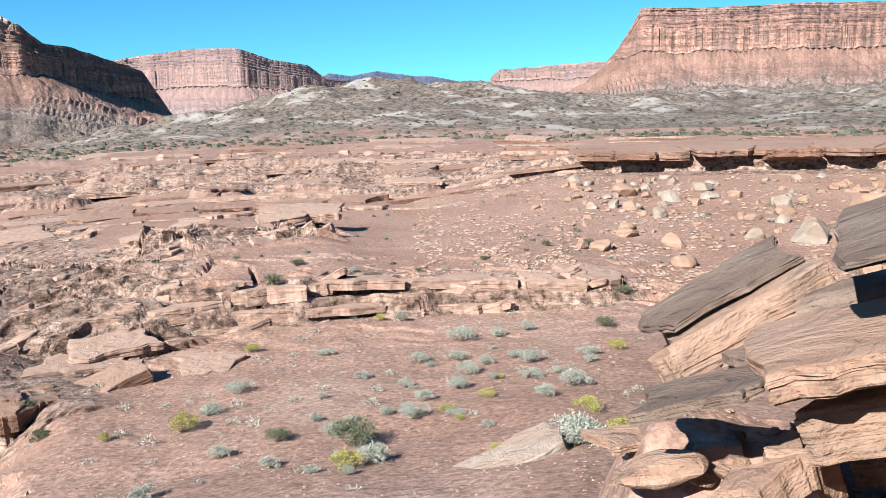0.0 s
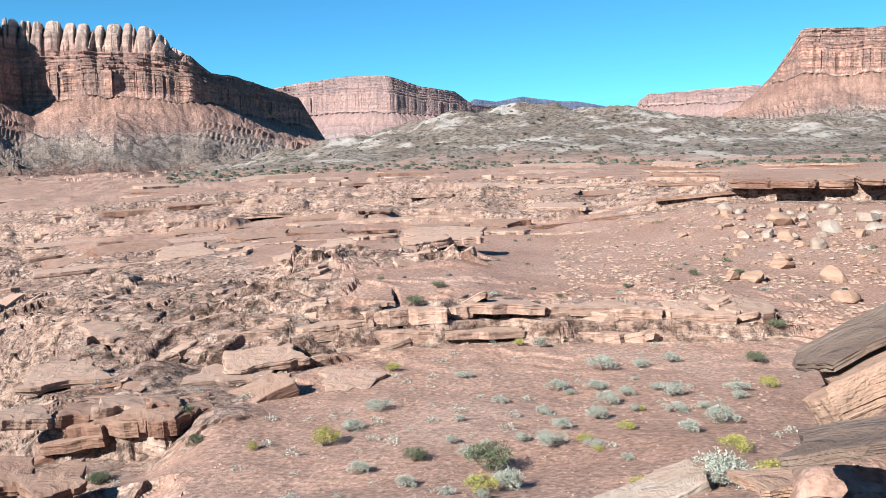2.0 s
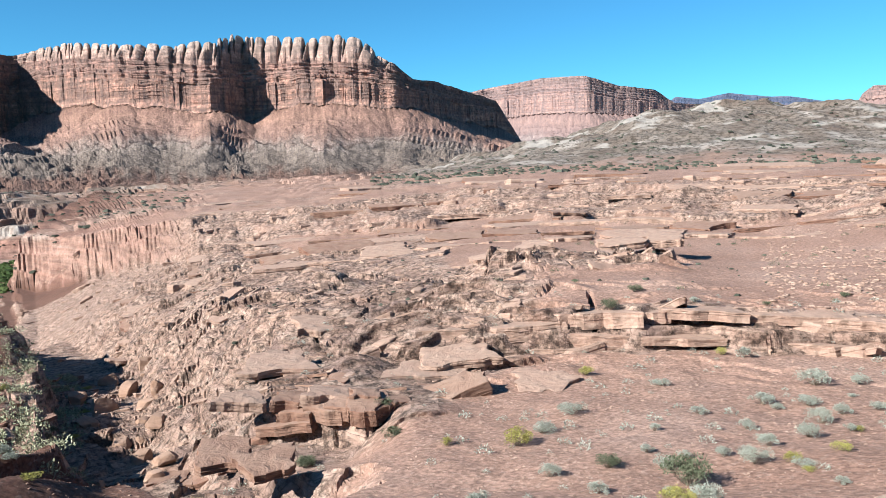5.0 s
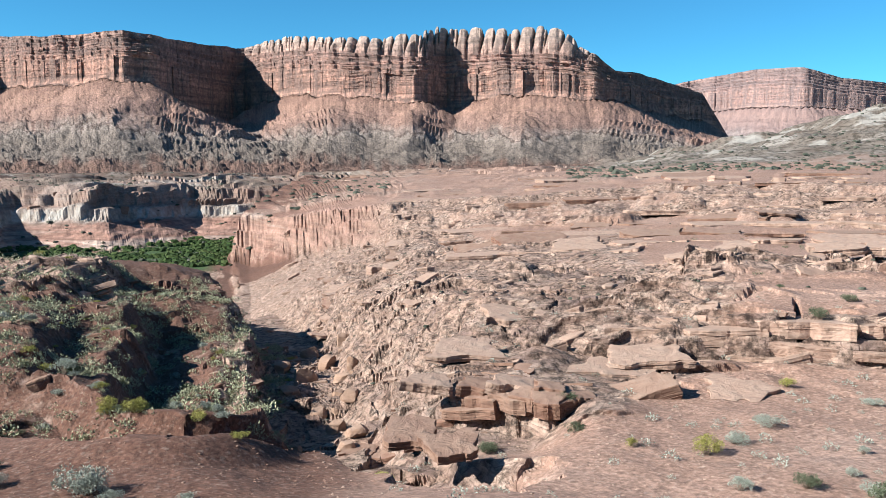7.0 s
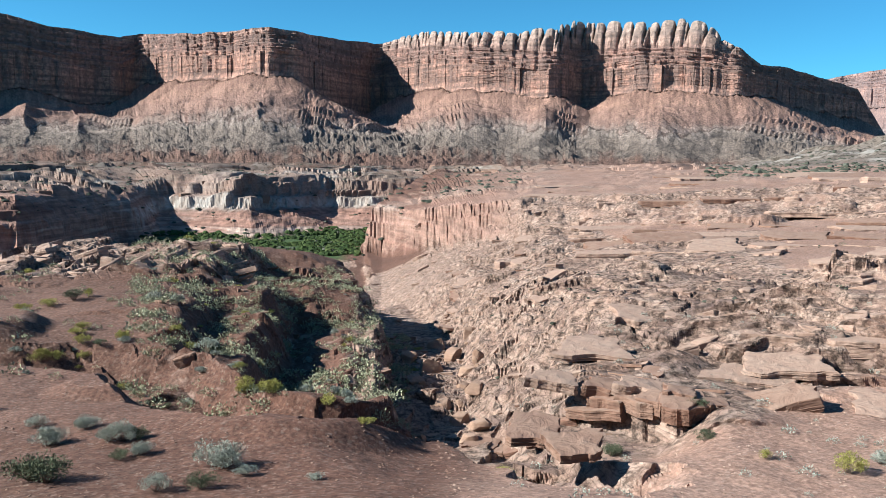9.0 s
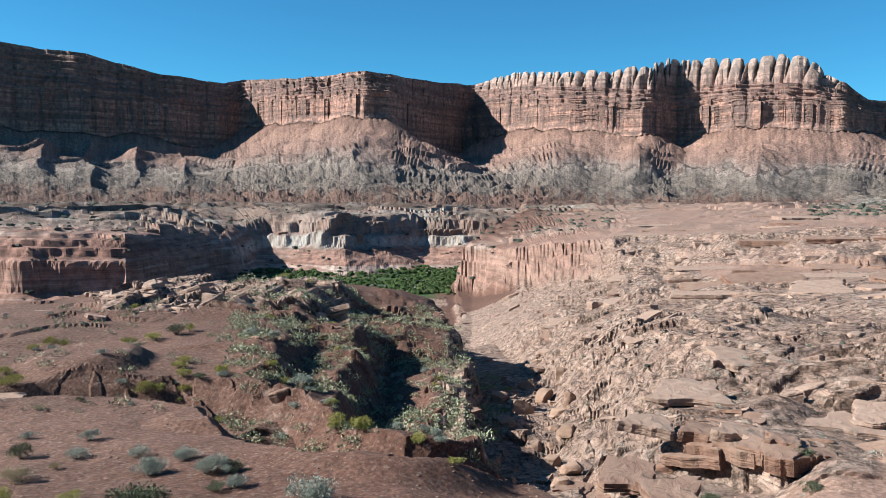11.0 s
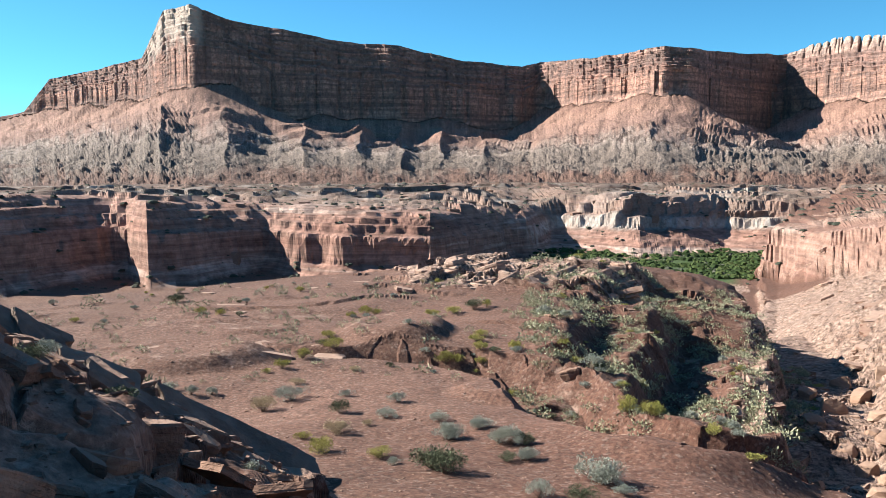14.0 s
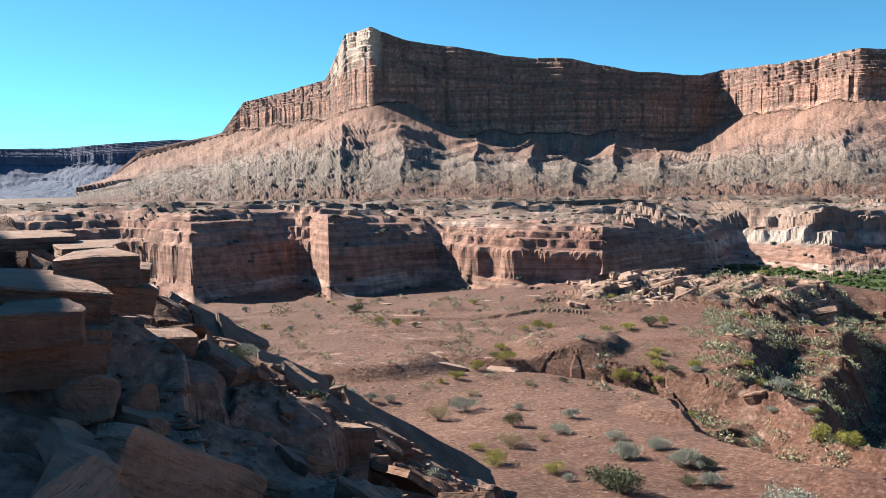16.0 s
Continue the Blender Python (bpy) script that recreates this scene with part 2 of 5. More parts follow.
def mesa_material(name, pale=0.0, haze=0.0):
    m = Nodes(name)
    h = m.attr("bed")     # 0 at the foot, 1 at the cliff's foot, 2 at the rim
    run = m.attr("run")   # metres along the wall
    wall = m.attr("wall")
    slope = m.math("SUBTRACT", 1.0, wall)
    down = m.t.nodes.new("ShaderNodeCombineXYZ")
    m.put(down.inputs[0], m.math("MULTIPLY", run, 0.042)), m.put(down.inputs[1], m.math("MULTIPLY", h, 1.0))
    chute = m.noise(1.0, 6, 0.68, at=down.outputs[0], warp=0.4)
    broad = m.noise(0.012, 5, 0.6)
    # the slope of fallen rock: grey clay below, orange scree above, in tongues
    wav = m.math("ADD", m.math("MULTIPLY", m.math("SUBTRACT", chute, 0.5), 0.5), m.math("MULTIPLY", m.math("SUBTRACT", broad, 0.5), 0.4))
    talus = m.ramp(m.math("ADD", h, wav), [(0.04, (0.121, 0.070, 0.054)), (0.16, (0.128, 0.100, 0.084)), (0.34, (0.151, 0.120, 0.103)), (0.41, (0.219, 0.175, 0.153)), (0.435, (0.075, 0.050, 0.042)), (0.46, (0.226, 0.170, 0.147)), (0.56, (0.189, 0.119, 0.098)), (0.70, (0.234, 0.141, 0.113)), (0.85, (0.264, 0.157, 0.121)), (1.0, (0.203, 0.117, 0.092))])
    rubble = m.noise(0.55, 6, 0.75)
    talus = m.mix(0.75, talus, m.ramp(rubble, [(0.38, 0.10), (0.5, 0.47), (0.62, 0.82)]), "OVERLAY")
    fall = m.t.nodes.new("ShaderNodeCombineXYZ")
    m.put(fall.inputs[0], m.math("MULTIPLY", run, 0.16)), m.put(fall.inputs[1], m.math("MULTIPLY", h, 2.2))
    runnel = m.noise(1.0, 5, 0.7, at=fall.outputs[0], warp=0.5)
    talus = m.mix(0.35, talus, m.ramp(runnel, [(0.38, 0.16), (0.5, 0.5), (0.62, 0.8)]), "OVERLAY")
    crumbs = m.cells(0.22, out=1)
    talus = m.mix(0.2, talus, m.ramp(crumbs, [(0.0, 0.1), (0.8, 0.5), (1.0, 0.95)]), "OVERLAY")
    # the beds of the cliff; dark bands also paint the shade of undercut beds
    lev = m.math("DIVIDE", m.math("ADD", m.math("SUBTRACT", h, 1.0), m.math("MULTIPLY", m.math("SUBTRACT", broad, 0.5), 0.12)), 1.3)
    cliff = m.ramp(lev, [(0.0, (0.370, 0.205, 0.150)), (0.12, (0.304, 0.154, 0.109)), (0.3, (0.360, 0.189, 0.136)), (0.44, (0.287, 0.145, 0.105)), (0.50, (0.185, 0.094, 0.074)), (0.56, (0.314, 0.171, 0.132)), (0.63, (0.203, 0.106, 0.083)),
                         (0.74, (0.333, 0.194, 0.150)), (0.79, (0.276, 0.154, 0.123)), (0.84, (0.360, 0.226, 0.180)), (1.0, (0.396, 0.260, 0.212))])
    thin = m.noise(1.0, 4, 0.65, at=m.coords((0.006, 0.006, 0.2)))
    cliff = m.mix(0.65, cliff, m.ramp(thin, [(0.40, 0.12), (0.5, 0.5), (0.60, 0.82)]), "OVERLAY")
    streak = m.noise(1.0, 6, 0.7, at=m.coords((0.11, 0.11, 0.012)))
    cliff = m.mix(m.ramp(m.math("ADD", m.math("MULTIPLY", streak, 0.7), m.math("MULTIPLY", m.noise(0.025, 4, 0.6), 0.3)), [(0.47, 0.0), (0.56, 0.85)]), cliff, (0.124, 0.076, 0.062))
    chunk = m.noise(0.2, 6, 0.72)
    cliff = m.mix(0.75, cliff, m.ramp(chunk, [(0.38, 0.12), (0.5, 0.48), (0.62, 0.82)]), "OVERLAY")
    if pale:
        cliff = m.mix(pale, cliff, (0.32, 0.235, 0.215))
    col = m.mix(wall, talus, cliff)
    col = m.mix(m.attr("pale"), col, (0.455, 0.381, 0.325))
    # grey-pink distance haze put into the far mesas' whole colour
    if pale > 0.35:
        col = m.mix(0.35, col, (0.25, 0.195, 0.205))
    # blue haze of distance, mixed into the base colour
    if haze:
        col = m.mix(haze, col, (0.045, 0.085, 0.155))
    return m.done(col, 0.95, (m.math("MULTIPLY", streak, wall), 3.0, 0.7), (chute, 1.0, 0.4), (m.math("MULTIPLY", runnel, slope), 1.5, 0.4), (rubble, 1.4, 0.8), (m.math("MULTIPLY", thin, wall), 3.0, 0.7), (m.math("MULTIPLY", chunk, wall), 3.0, 1.0))


GROUND, MESA = ground_material(), mesa_material("mesa_strata", 0.28)
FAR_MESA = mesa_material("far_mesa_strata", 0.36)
HAZED_MESA = mesa_material("hazed_mesa_strata", 0.0, 0.8)


def sheet(name, verts, cols, rows, material, attrs, close=False, soft=None):
    """A mesh of cols x rows places."""
    me = bpy.data.meshes.new(name)
    i, j = np.meshgrid(np.arange(cols if close else cols - 1), np.arange(rows - 1), indexing="ij")
    i, j = i.ravel(), j.ravel()
    k = (i + 1) % cols
    quads = np.stack([i * rows + j, i * rows + j + 1, k * rows + j + 1, k * rows + j], 1).astype(np.int32)
    me.vertices.add(cols * rows)
    me.vertices.foreach_set("co", verts.astype(np.float32).ravel())
    me.loops.add(quads.size)
    me.loops.foreach_set("vertex_index", quads.ravel())
    me.polygons.add(len(quads))
    me.polygons.foreach_set("loop_start", np.arange(0, quads.size, 4, dtype=np.int32))
    me.polygons.foreach_set("use_smooth", np.zeros(len(quads), bool) if soft is None else soft.ravel()[quads[:, 0]])
    me.update(calc_edges=True)
    for key, values in attrs.items():
        me.attributes.new(key, "FLOAT", "POINT").data.foreach_set("value", values.astype(np.float32).ravel())
    me.materials.append(material)
    return me


# ---- the lie of the land ----
# lines on the plan as (azimuth, metres, height under the eye)
WASH = [(36, 30, -13.6), (40, 35, -14.9), (43.4, 42, -16.4), (44.8, 47, -17.2), (45.5, 52, -20.2), (45.9, 60, -20.9), (46.2, 75, -21.4), (46.8, 92, -22.6), (48.5, 125, -26.6), (50.5, 185, -33.0), (52.0, 260, -40.0), (53, 300, -41.5)]
GULLY = [(94, 64, -12.6), (85.5, 60, -13.0), (78.5, 57, -13.8), (70.5, 55, -14.6), (64.5, 50, -15.2), (61, 43, -15.6), (56, 39.5, -16.0), (49, 39.5, -16.4), (43.2, 44, -16.8)]
# the canyon: its near rim, and the foot and top of its far wall, by azimuth
NEAR_RIM = [(38, 440), (48, 300), (50.5, 200), (52, 118), (56, 114), (60, 114), (68, 110), (79, 100), (90, 92), (103, 85), (140, 70)]
FAR_WALL = [(38, 440), (43, 440), (48, 405), (53, 415), (58.4, 372), (63.6, 398), (65.2, 388), (72.6, 290), (78, 300), (84, 328), (90.6, 300), (91.4, 296), (92.6, 330), (93.6, 336), (100.4, 300), (102, 318), (104.5, 345), (112, 350), (140, 360)]
WALL_TOP = [(38, -15), (52, -18), (58, -16), (63.4, -16), (65.6, -23), (72.6, -17.5), (82, -16), (93, -11.8), (104, -11), (140, -12)]
# heights of the lower ground along azimuths, out to the stepped scarp
NEAR = [(1, -1.7), (3, -1.9), (6, -3.8), (12, -6.9), (20, -9.2)]
LOWER = {
    -10: [(1, -1.7), (3, -1.9), (6, -3.4), (12, -6.2), (20, -8.4), (30, -10.2), (50, -12.0), (75, -10.6), (112, -7.4), (124.6, -6.4), (125.8, -3.5), (250, -4.4), (450, -4), (700, -3), (5000, -30)],
    1: NEAR + [(27, -10.5), (36, -11.5), (48, -12.2), (56, -12.0), (75, -11.4), (95, -11.2), (132, -10.6), (700, -10.6), (5000, -30)],
    20: NEAR + [(27, -11.0), (36, -11.8), (48, -12.1), (75, -11.4), (105, -11.2), (148, -10.9), (700, -10.9), (5000, -30)],
    33: NEAR + [(27, -11.2), (33, -11.8), (52, -12.1), (60, -11.8), (72, -12.0), (100, -13.2), (140, -14.6), (158, -15), (700, -15), (5000, -30)],
    40: NEAR + [(27, -11.2), (33, -12.1), (43, -12.4), (52, -12.9), (65, -13.7), (95, -15.8), (140, -18.3), (190, -18.9), (700, -19), (5000, -30)],
    44: NEAR + [(30, -11.9), (43, -14.2), (52, -15.0), (65, -16.5), (95, -19.5), (140, -23.5), (185, -25.6), (240, -27), (700, -27), (5000, -30)],
    48: NEAR + [(30, -11.6), (40, -13.2), (48, -14.6), (65, -16.3), (85, -17.4), (105, -19.3), (140, -25), (200, -32), (290, -38.5), (330, -41), (570, -41), (580, -13), (5000, -30)],
    52: NEAR + [(30, -11.0), (40, -12.8), (48, -14.2), (65, -15.0), (90, -15.6), (110, -15.0), (125, -15.8), (168, -41), (570, -41), (580, -13), (5000, -30)],
    58: NEAR + [(30, -11.0), (38, -12.2), (46, -13.6), (60, -13.9), (75, -13.7), (100, -13.2), (450, -13), (700, -13.2), (5000, -30)],
    64: NEAR + [(30, -11.0), (42, -12.1), (60, -12.5), (110, -12.7), (300, -13.0), (700, -13.2), (5000, -30)],
}
# the stepped scarp across the middle distance: azimuth, foot, how deep, height of the bench on it
SCARP = [(-9, 128, 34, -4.6), (1, 132, 36, -5.2), (12, 142, 36, -5.6), (20, 148, 38, -6.2), (33, 160, 38, -10.2), (40, 190, 36, -12.6), (42, 214, 28, -14.4), (44, 240, 20, -16.8), (46, 266, 18, -19.5), (48, 292, 18, -21.8), (51.5, 330, 18, -23)]


def mid_ground(a, r):
    """The upper surface before the washes are cut, under the eye."""
    lr = np.log(r)
    cols = sorted(LOWER)
    flat = np.clip(a, cols[0], cols[-1])
    z = 0.0
    for i, k in enumerate(cols):
        lo, hi = cols[max(i - 1, 0)], cols[min(i + 1, len(cols) - 1)]
        share = 0.0
        for shift in (-2.4, -0.8, 0.8, 2.4):
            q = np.clip(flat + shift, cols[0], cols[-1])
            share = share + 0.25 * np.where(q < k, np.clip((q - lo) / max(k - lo, 1e-3), 0, 1), 1 - np.clip((q - k) / max(hi - k, 1e-3), 0, 1))
        z = z + share * np.interp(lr, np.log([p[0] for p in LOWER[k]]), [p[1] for p in LOWER[k]])
    back = np.interp(lr, np.log([1, 4, 20, 60, 200, 5000]), [-1.7, -1.5, 0.5, 6, 14, 10])
    return z + (back - z) * np.maximum(1 - ss(-75, -42, a), ss(112, 140, a))


def stairs(u, n, wob):
    """0..1 over n steps with steep risers."""
    q = np.clip(u, 0, 1) * n
    k = np.floor(np.minimum(q, n - 1e-6))
    f = q - k
    return (k + 0.85 * ss(0.0, 0.10 + wob, f) + 0.15 * f) / n


def lips(x, y, r, gap, high, out, seed):
    """Weathered sheets lying on one another: each ends in a broken lip towards the eye. Height, and how far the lip hangs out."""
    p = (r + 1.9 * gap * fbm(x / (3.6 * gap), y / (3.6 * gap), 2, seed) + 0.35 * gap * fbm(x / (0.9 * gap), y / (0.9 * gap), 2, seed + 2, 0.35)) / gap
    k = np.floor(p)
    fr = p - k
    live = ss(-0.12, 0.22, n2(x / (1.7 * gap) + 7.7 * k, y / (1.7 * gap) - 3.1 * k, seed + 5)) * (0.4 + 0.6 * rnd(k, k * 0, 3, seed).reshape(p.shape))
    rise = ss(0.0, 0.10, fr)
    z = high * live * (rise - ss(0.10, 1.0, fr))
    return z, out * live * rise * (1 - ss(0.10, 0.5, fr))


def land(a, r):
    """Height over the river, and masks, at azimuth a and distance r (arrays)."""
    x, y = plan(a, r)
    z = mid_ground(a, r)
    seen = band(a, -34, 117, 4)
    z = z + 0.35 * fbm(x / 9, y / 9, 4, 1) * ss(8, 25, r) * (1 - ss(60, 140, r)) + 1.2 * fbm(x / 60, y / 60, 3, 5) * ss(60, 160, r)
    rock = np.zeros(z.shape)
    # the ledge across the slope, broken by a cleft
    edge = np.interp(a, [-16, -8, 0, 8, 13, 20, 26, 40], [56, 54, 53, 52, 51.5, 50, 50, 60]) + 1.8 * n2(a / 4.0, a * 0, 9) + 0.5 * n2(a / 1.7, a * 0, 10)
    up = np.interp(a, [-40, -16, -8, 0, 8, 16, 22, 30, 40], [0, 0.8, 1.7, 2.1, 2.6, 2.3, 1.6, 0.7, 0])
    cleft = (1 - ss(0.0, 0.22, np.abs(a - 12.7 - 0.05 * (r - 50)))) * band(r, 48, 58, 2)
    z = z + up * (0.55 * ss(0, 0.5, r - edge) + 0.45 * ss(0.9, 2.0 + n2(a / 1.5, a * 0, 12), r - edge)) * (1 - ss(54, 100, r)) * (1 - 0.9 * cleft)
    rock = np.maximum(rock, band(a, -14, 26, 2) * band(r - edge, -0.6, 2.6, 0.8))
    # the ledge with the round knobs, lower and nearer
    edge2 = np.interp(a, [23, 26, 29, 34, 39, 43], [42, 41, 39.5, 42, 44, 45]) + 0.9 * n2(a / 2.0, a * 0 + 3, 11) + 0.3 * n2(a / 0.5, a * 0 + 3, 13)
    z = z - 2.0 * (1 - ss(-0.2, 0.5, r - edge2)) * band(a, 28, 42, 3) * ss(30, 38, r)
    rock = np.maximum(rock, band(a, 23, 45, 2) * band(r, 38, 140, 4))
    # broken sandstone between the ledges and the wash
    field = band(a, 17, 51, 4) * band(r, 46, 260, 8) * (1 - ss(-6, 6, r - np.interp(a, [14, 20, 28, 34, 40], [70, 84, 104, 150, 260])))
    u, v = x * 0.8 + y * 0.6, -x * 0.6 + y * 0.8
    wx, wy = u + 3 * fbm(x / 9, y / 9, 3, 21), v + 3 * fbm(x / 9 + 50, y / 9, 3, 23)
    h1, c1 = blocks(wx / 7.5, wy / 6.0, 31)
    h2, c2 = blocks(wx / 2.4, wy / 2.0, 37)
    crack1, crack2 = 1 - ss(0.0, 0.07, c1), 1 - ss(0.0, 0.08, c2)
    fine = 1 - ss(60, 120, r)
    h2, crack2 = h2 * fine, crack2 * fine
    far_off = 1 - 0.75 * ss(110, 180, r)
    rough = (0.55 * h1 - 0.35 * crack1) * far_off + 0.22 * h2 - 0.16 * crack2
    swell = 1.3 * fbm(x / 26, y / 26, 2, 25) + 0.7 * n2(x / 9, y / 9, 27)
    z = z + (0.9 * rough + swell) * field * ss(42, 60, r) - 0.4 * field
    rock = np.maximum(rock, field)
    hang = np.zeros(z.shape)
    lower = band(a, 37, 46.5, 1.5) * band(r, 100, 330, 14)
    g1, e1 = blocks(wx / 11, wy / 8, 33)
    z = z + lower * (1.3 * g1 + 0.3 * h1 - 0.4 + 1.5 * fbm(x / 30, y / 30, 3, 29) - 0.4 * (1 - ss(0, 0.06, e1)))
    rock = np.maximum(rock, lower)
    # the outcrop on the slope
    out = band(a, 8, 20.5, 1.5) * band(r, 74, 92, 5)
    z = z + out * (0.6 + 1.5 * rough)
    rock = np.maximum(rock, out)
    # the stepped scarp, with alcoves, and the bench on it
    foot_s, deep_s, bench_s = (np.interp(a, [p[0] for p in SCARP], [p[i] for p in SCARP]) for i in (1, 2, 3))
    end_s = a - np.interp(r, [325, 345, 430, 480], [51.0, 50.2, 47.0, 46.4]) + 0.6 * n2(x / 12, y / 12, 42)
    ins = ss(-9, -4, a) * (1 - ss(-0.4, 0.3, end_s))
    nook_s = 13 * fbm(x / 34, y / 34, 2, 41) + 12 * fbm(x / 16, y / 16, 2, 43)
    u_s = (r - foot_s + nook_s * np.clip(deep_s / 34, 0.3, 1)) / deep_s
    bench = bench_s + (np.interp(a, [0, 20, 33, 40, 52], [-4.0, -5.5, -10.5, -12.6, -13]) - bench_s) * np.clip((r - foot_s - deep_s) / 150, 0, 1)
    wv = bench + 1.6 * fbm(x / 50, y / 50, 4, 45)
    q = wv / 1.3
    bench = bench + ss(1.2, 2.2, u_s) * ((np.floor(q) + ss(0.6, 1.0, q - np.floor(q))) * 1.3 - wv)
    step_s = np.where(a < 39.5, stairs(u_s, 4, 0.06), stairs(u_s, 3, 0.06))
    on_s = (u_s > 0) & (ins > 0)
    z = np.where(on_s, z + (np.maximum(bench, z) - z) * step_s * ins, z)
    face = band(u_s, 0.0, 1.0, 0.05) * ins
    z = z + face * (0.7 * fbm(x / 5, y / 5, 3, 48) + 0.3 * h1 - 0.2 * crack1) * np.clip(deep_s / 40, 0.3, 1)
    rock = np.maximum(rock, face * (0.5 + 0.5 * ss(-0.2, 0.2, fbm(x / 18, y / 9, 3, 44))))
    rock = np.where(u_s > 1.0, np.maximum(rock * (1 - ins), ins * 0.6 * ss(0.0, 0.35, fbm(x / 90, y / 30, 3, 46))), rock)
    red = 0.8 * np.maximum(face, band(u_s, 1, 3, 0.3) * ins * 0.5) * ss(39, 43, a)
    # the rim over the boulder slope
    rock = np.maximum(rock, (1 - ss(-6, 2, a)) * band(r, 119, 132, 3))
    # the plain: two low domes and the tilted slabs on its far edge
    for az0, r0, wa, wr, up0 in ((75.0, 64, 4.6, 6.5, 1.1), (89.0, 56, 6.5, 5.0, 1.1), (55, 36, 10, 6, 1.0), (67, 45, 5, 3.0, 0.8)):
        d = np.hypot((a - az0) / wa, (r - r0) / wr)
        z = z + up0 * (1 - ss(0.55, 1.0, d)) * (0.8 + 0.2 * np.clip((az0 - a) / wa, -1, 1))
        if r0 > 50:
            rock = np.maximum(rock, 0.30 * (1 - ss(0.7, 1.0, d)))
    ridge = band(a, 58, 74, 2) * band(r, 86, 106, 5)
    z = z + ridge * (0.4 + 1.9 * rough)
    rock = np.maximum(rock, ridge)
    pan = band(a, 60, 108, 4) * band(r, 50, 100, 6)
    rock = np.maximum(rock, 0.34 * pan * ss(0.0, 0.35, fbm(x / 11, y / 11, 3, 47)))
    # the bank goes down to the wash in scarps that face away from the sun
    bank = band(a, 47.5, 65, 1.5) * band(r, 44, 112, 5)
    for k, (at_r, line_az, drop, back_az, r0, r1) in enumerate((([46, 60, 90], [58.8, 58.6, 56.6], 4.4, 7.5, 48, 88), ([46, 60, 80], [63.4, 63.2, 62.0], 2.3, 4.4, 55, 76), ([80, 92, 104], [62.6, 60.6, 58.0], 2.8, 5.5, 84, 106), ([46, 70, 100], [53.2, 52.2, 51.4], 1.3, 3.0, 46, 100))):
        past = np.interp(r, at_r, line_az) + 0.9 * fbm(x / 11, y / 11, 3, 51 + k) - a
        z = z - drop * ss(-0.4, 2.1, past) * (1 - np.clip((past - 1.5) / back_az, 0, 1)) * band(r, r0, r1, 4)
    z = z + bank * (0.7 * fbm(x / 6, y / 6, 4, 57) + 0.3 * h1 - 0.12 * crack1 + 0.25 * h2 - 0.15)
    rock = np.maximum(rock, bank * (0.1 + 0.25 * ss(0.55, 0.8, h1)))
    # gully and wash
    for line, half, rise, jag in ((GULLY, 1.3, 0.75, 0.5), (WASH, 2.0, 1.6, 1.4)):
        d, w, side = along(x, y, line)
        floor_z = np.interp(w, np.arange(len(line)), [p[2] for p in line])
        wide = half + (w / len(line)) ** 2 * (6 if line is WASH else 1.0)
        out_d = np.maximum(0, d + jag * fbm(x / 5, y / 5, 3, 61) - wide)
        slope = np.where(side > 0, rise * (0.6 if line is WASH else 1.5), rise * (1.6 if line is WASH else 1.4))
        cut = floor_z + out_d * slope + 0.5 * h2
        wv = (cut + 1.3 * fbm(x / 6, y / 6, 4, 63)) / 1.1
        cut = cut + (0.35 if line is GULLY else 0.7) * (np.floor(wv) + ss(0.6, 1.0, wv - np.floor(wv)) - wv + 0.3) * ss(0.3, 2.0, out_d) * 1.1
        z = np.where(seen > 0.02, np.minimum(z, cut), z)
        rock = np.maximum(rock, (0.2 if line is GULLY else np.where(side > 0, 0.7, 0.3)) * (1 - ss(0, 5, out_d)) * (w > 0))
    # sheets of rock with broken lips
    slick = band(a, 15, 52, 4) * band(r, 45, 96, 4)
    far_steps = band(a, -9, 40, 4) * band(r, 118, 215, 6)
    mid_steps = band(a, 30, 50, 3) * band(r, 80, 190, 8)
    for where, gap, high, out in ((slick, 5.6, 0.95, 1.1), (mid_steps, 8.0, 0.55, 1.0), (slick * (1 - ss(70, 85, r)), 2.6, 0.36, 0.5), (far_steps, 8.5, 0.7, 2.0), (far_steps, 4.2, 0.4, 1.0),
                                  (band(a, 7, 21.5, 1.5) * band(r, 72, 95, 3), 3.4, 0.8, 1.0), (band(a, -15, 27, 2) * band(r, 46.5, 64, 2), 2.6, 0.35, 0.5),
                                  (band(a, 23, 46, 2) * band(r, 36, 47, 2), 3.0, 0.4, 0.7), (band(a, 53, 77, 3) * band(r, 84, 110, 3), 3.6, 0.8, 1.2),
                                  (band(a, 60, 108, 4) * band(r, 62, 84, 5), 7.0, 0.35, 0.5), (lower, 13.0, 0.7, 1.4),
                                  (band(a, 47, 66, 2) * band(r, 43, 108, 4), 4.5, 0.35, 0.5)):
        on = where > 0.01
        if on.any():
            dz_, dr_ = lips(x[on], y[on], r[on], gap, high, out, int(10 * gap) + 400)
            z[on] += where[on] * dz_
            hang[on] += where[on] * dr_
    # the river's canyon
    table = lambda line: np.interp(a, [p[0] for p in line], [p[1] for p in line])
    near_rim, far_wall, top = table(NEAR_RIM), table(FAR_WALL), table(WALL_TOP)
    nook = 8 * fbm(x / 34, y / 34, 2, 71) + 5 * fbm(x / 13, y / 13, 3, 73)
    od = r - far_wall + nook
    h = top + 41.0
    talus_w = np.interp(od, [0, 12, 40, 42, 43.5, 46, 50, 51.5, 55, 56.5, 60], [0, 0.08, 0.40, 0.44, 0.62, 0.65, 0.68, 0.88, 0.91, 0.98, 1.0])
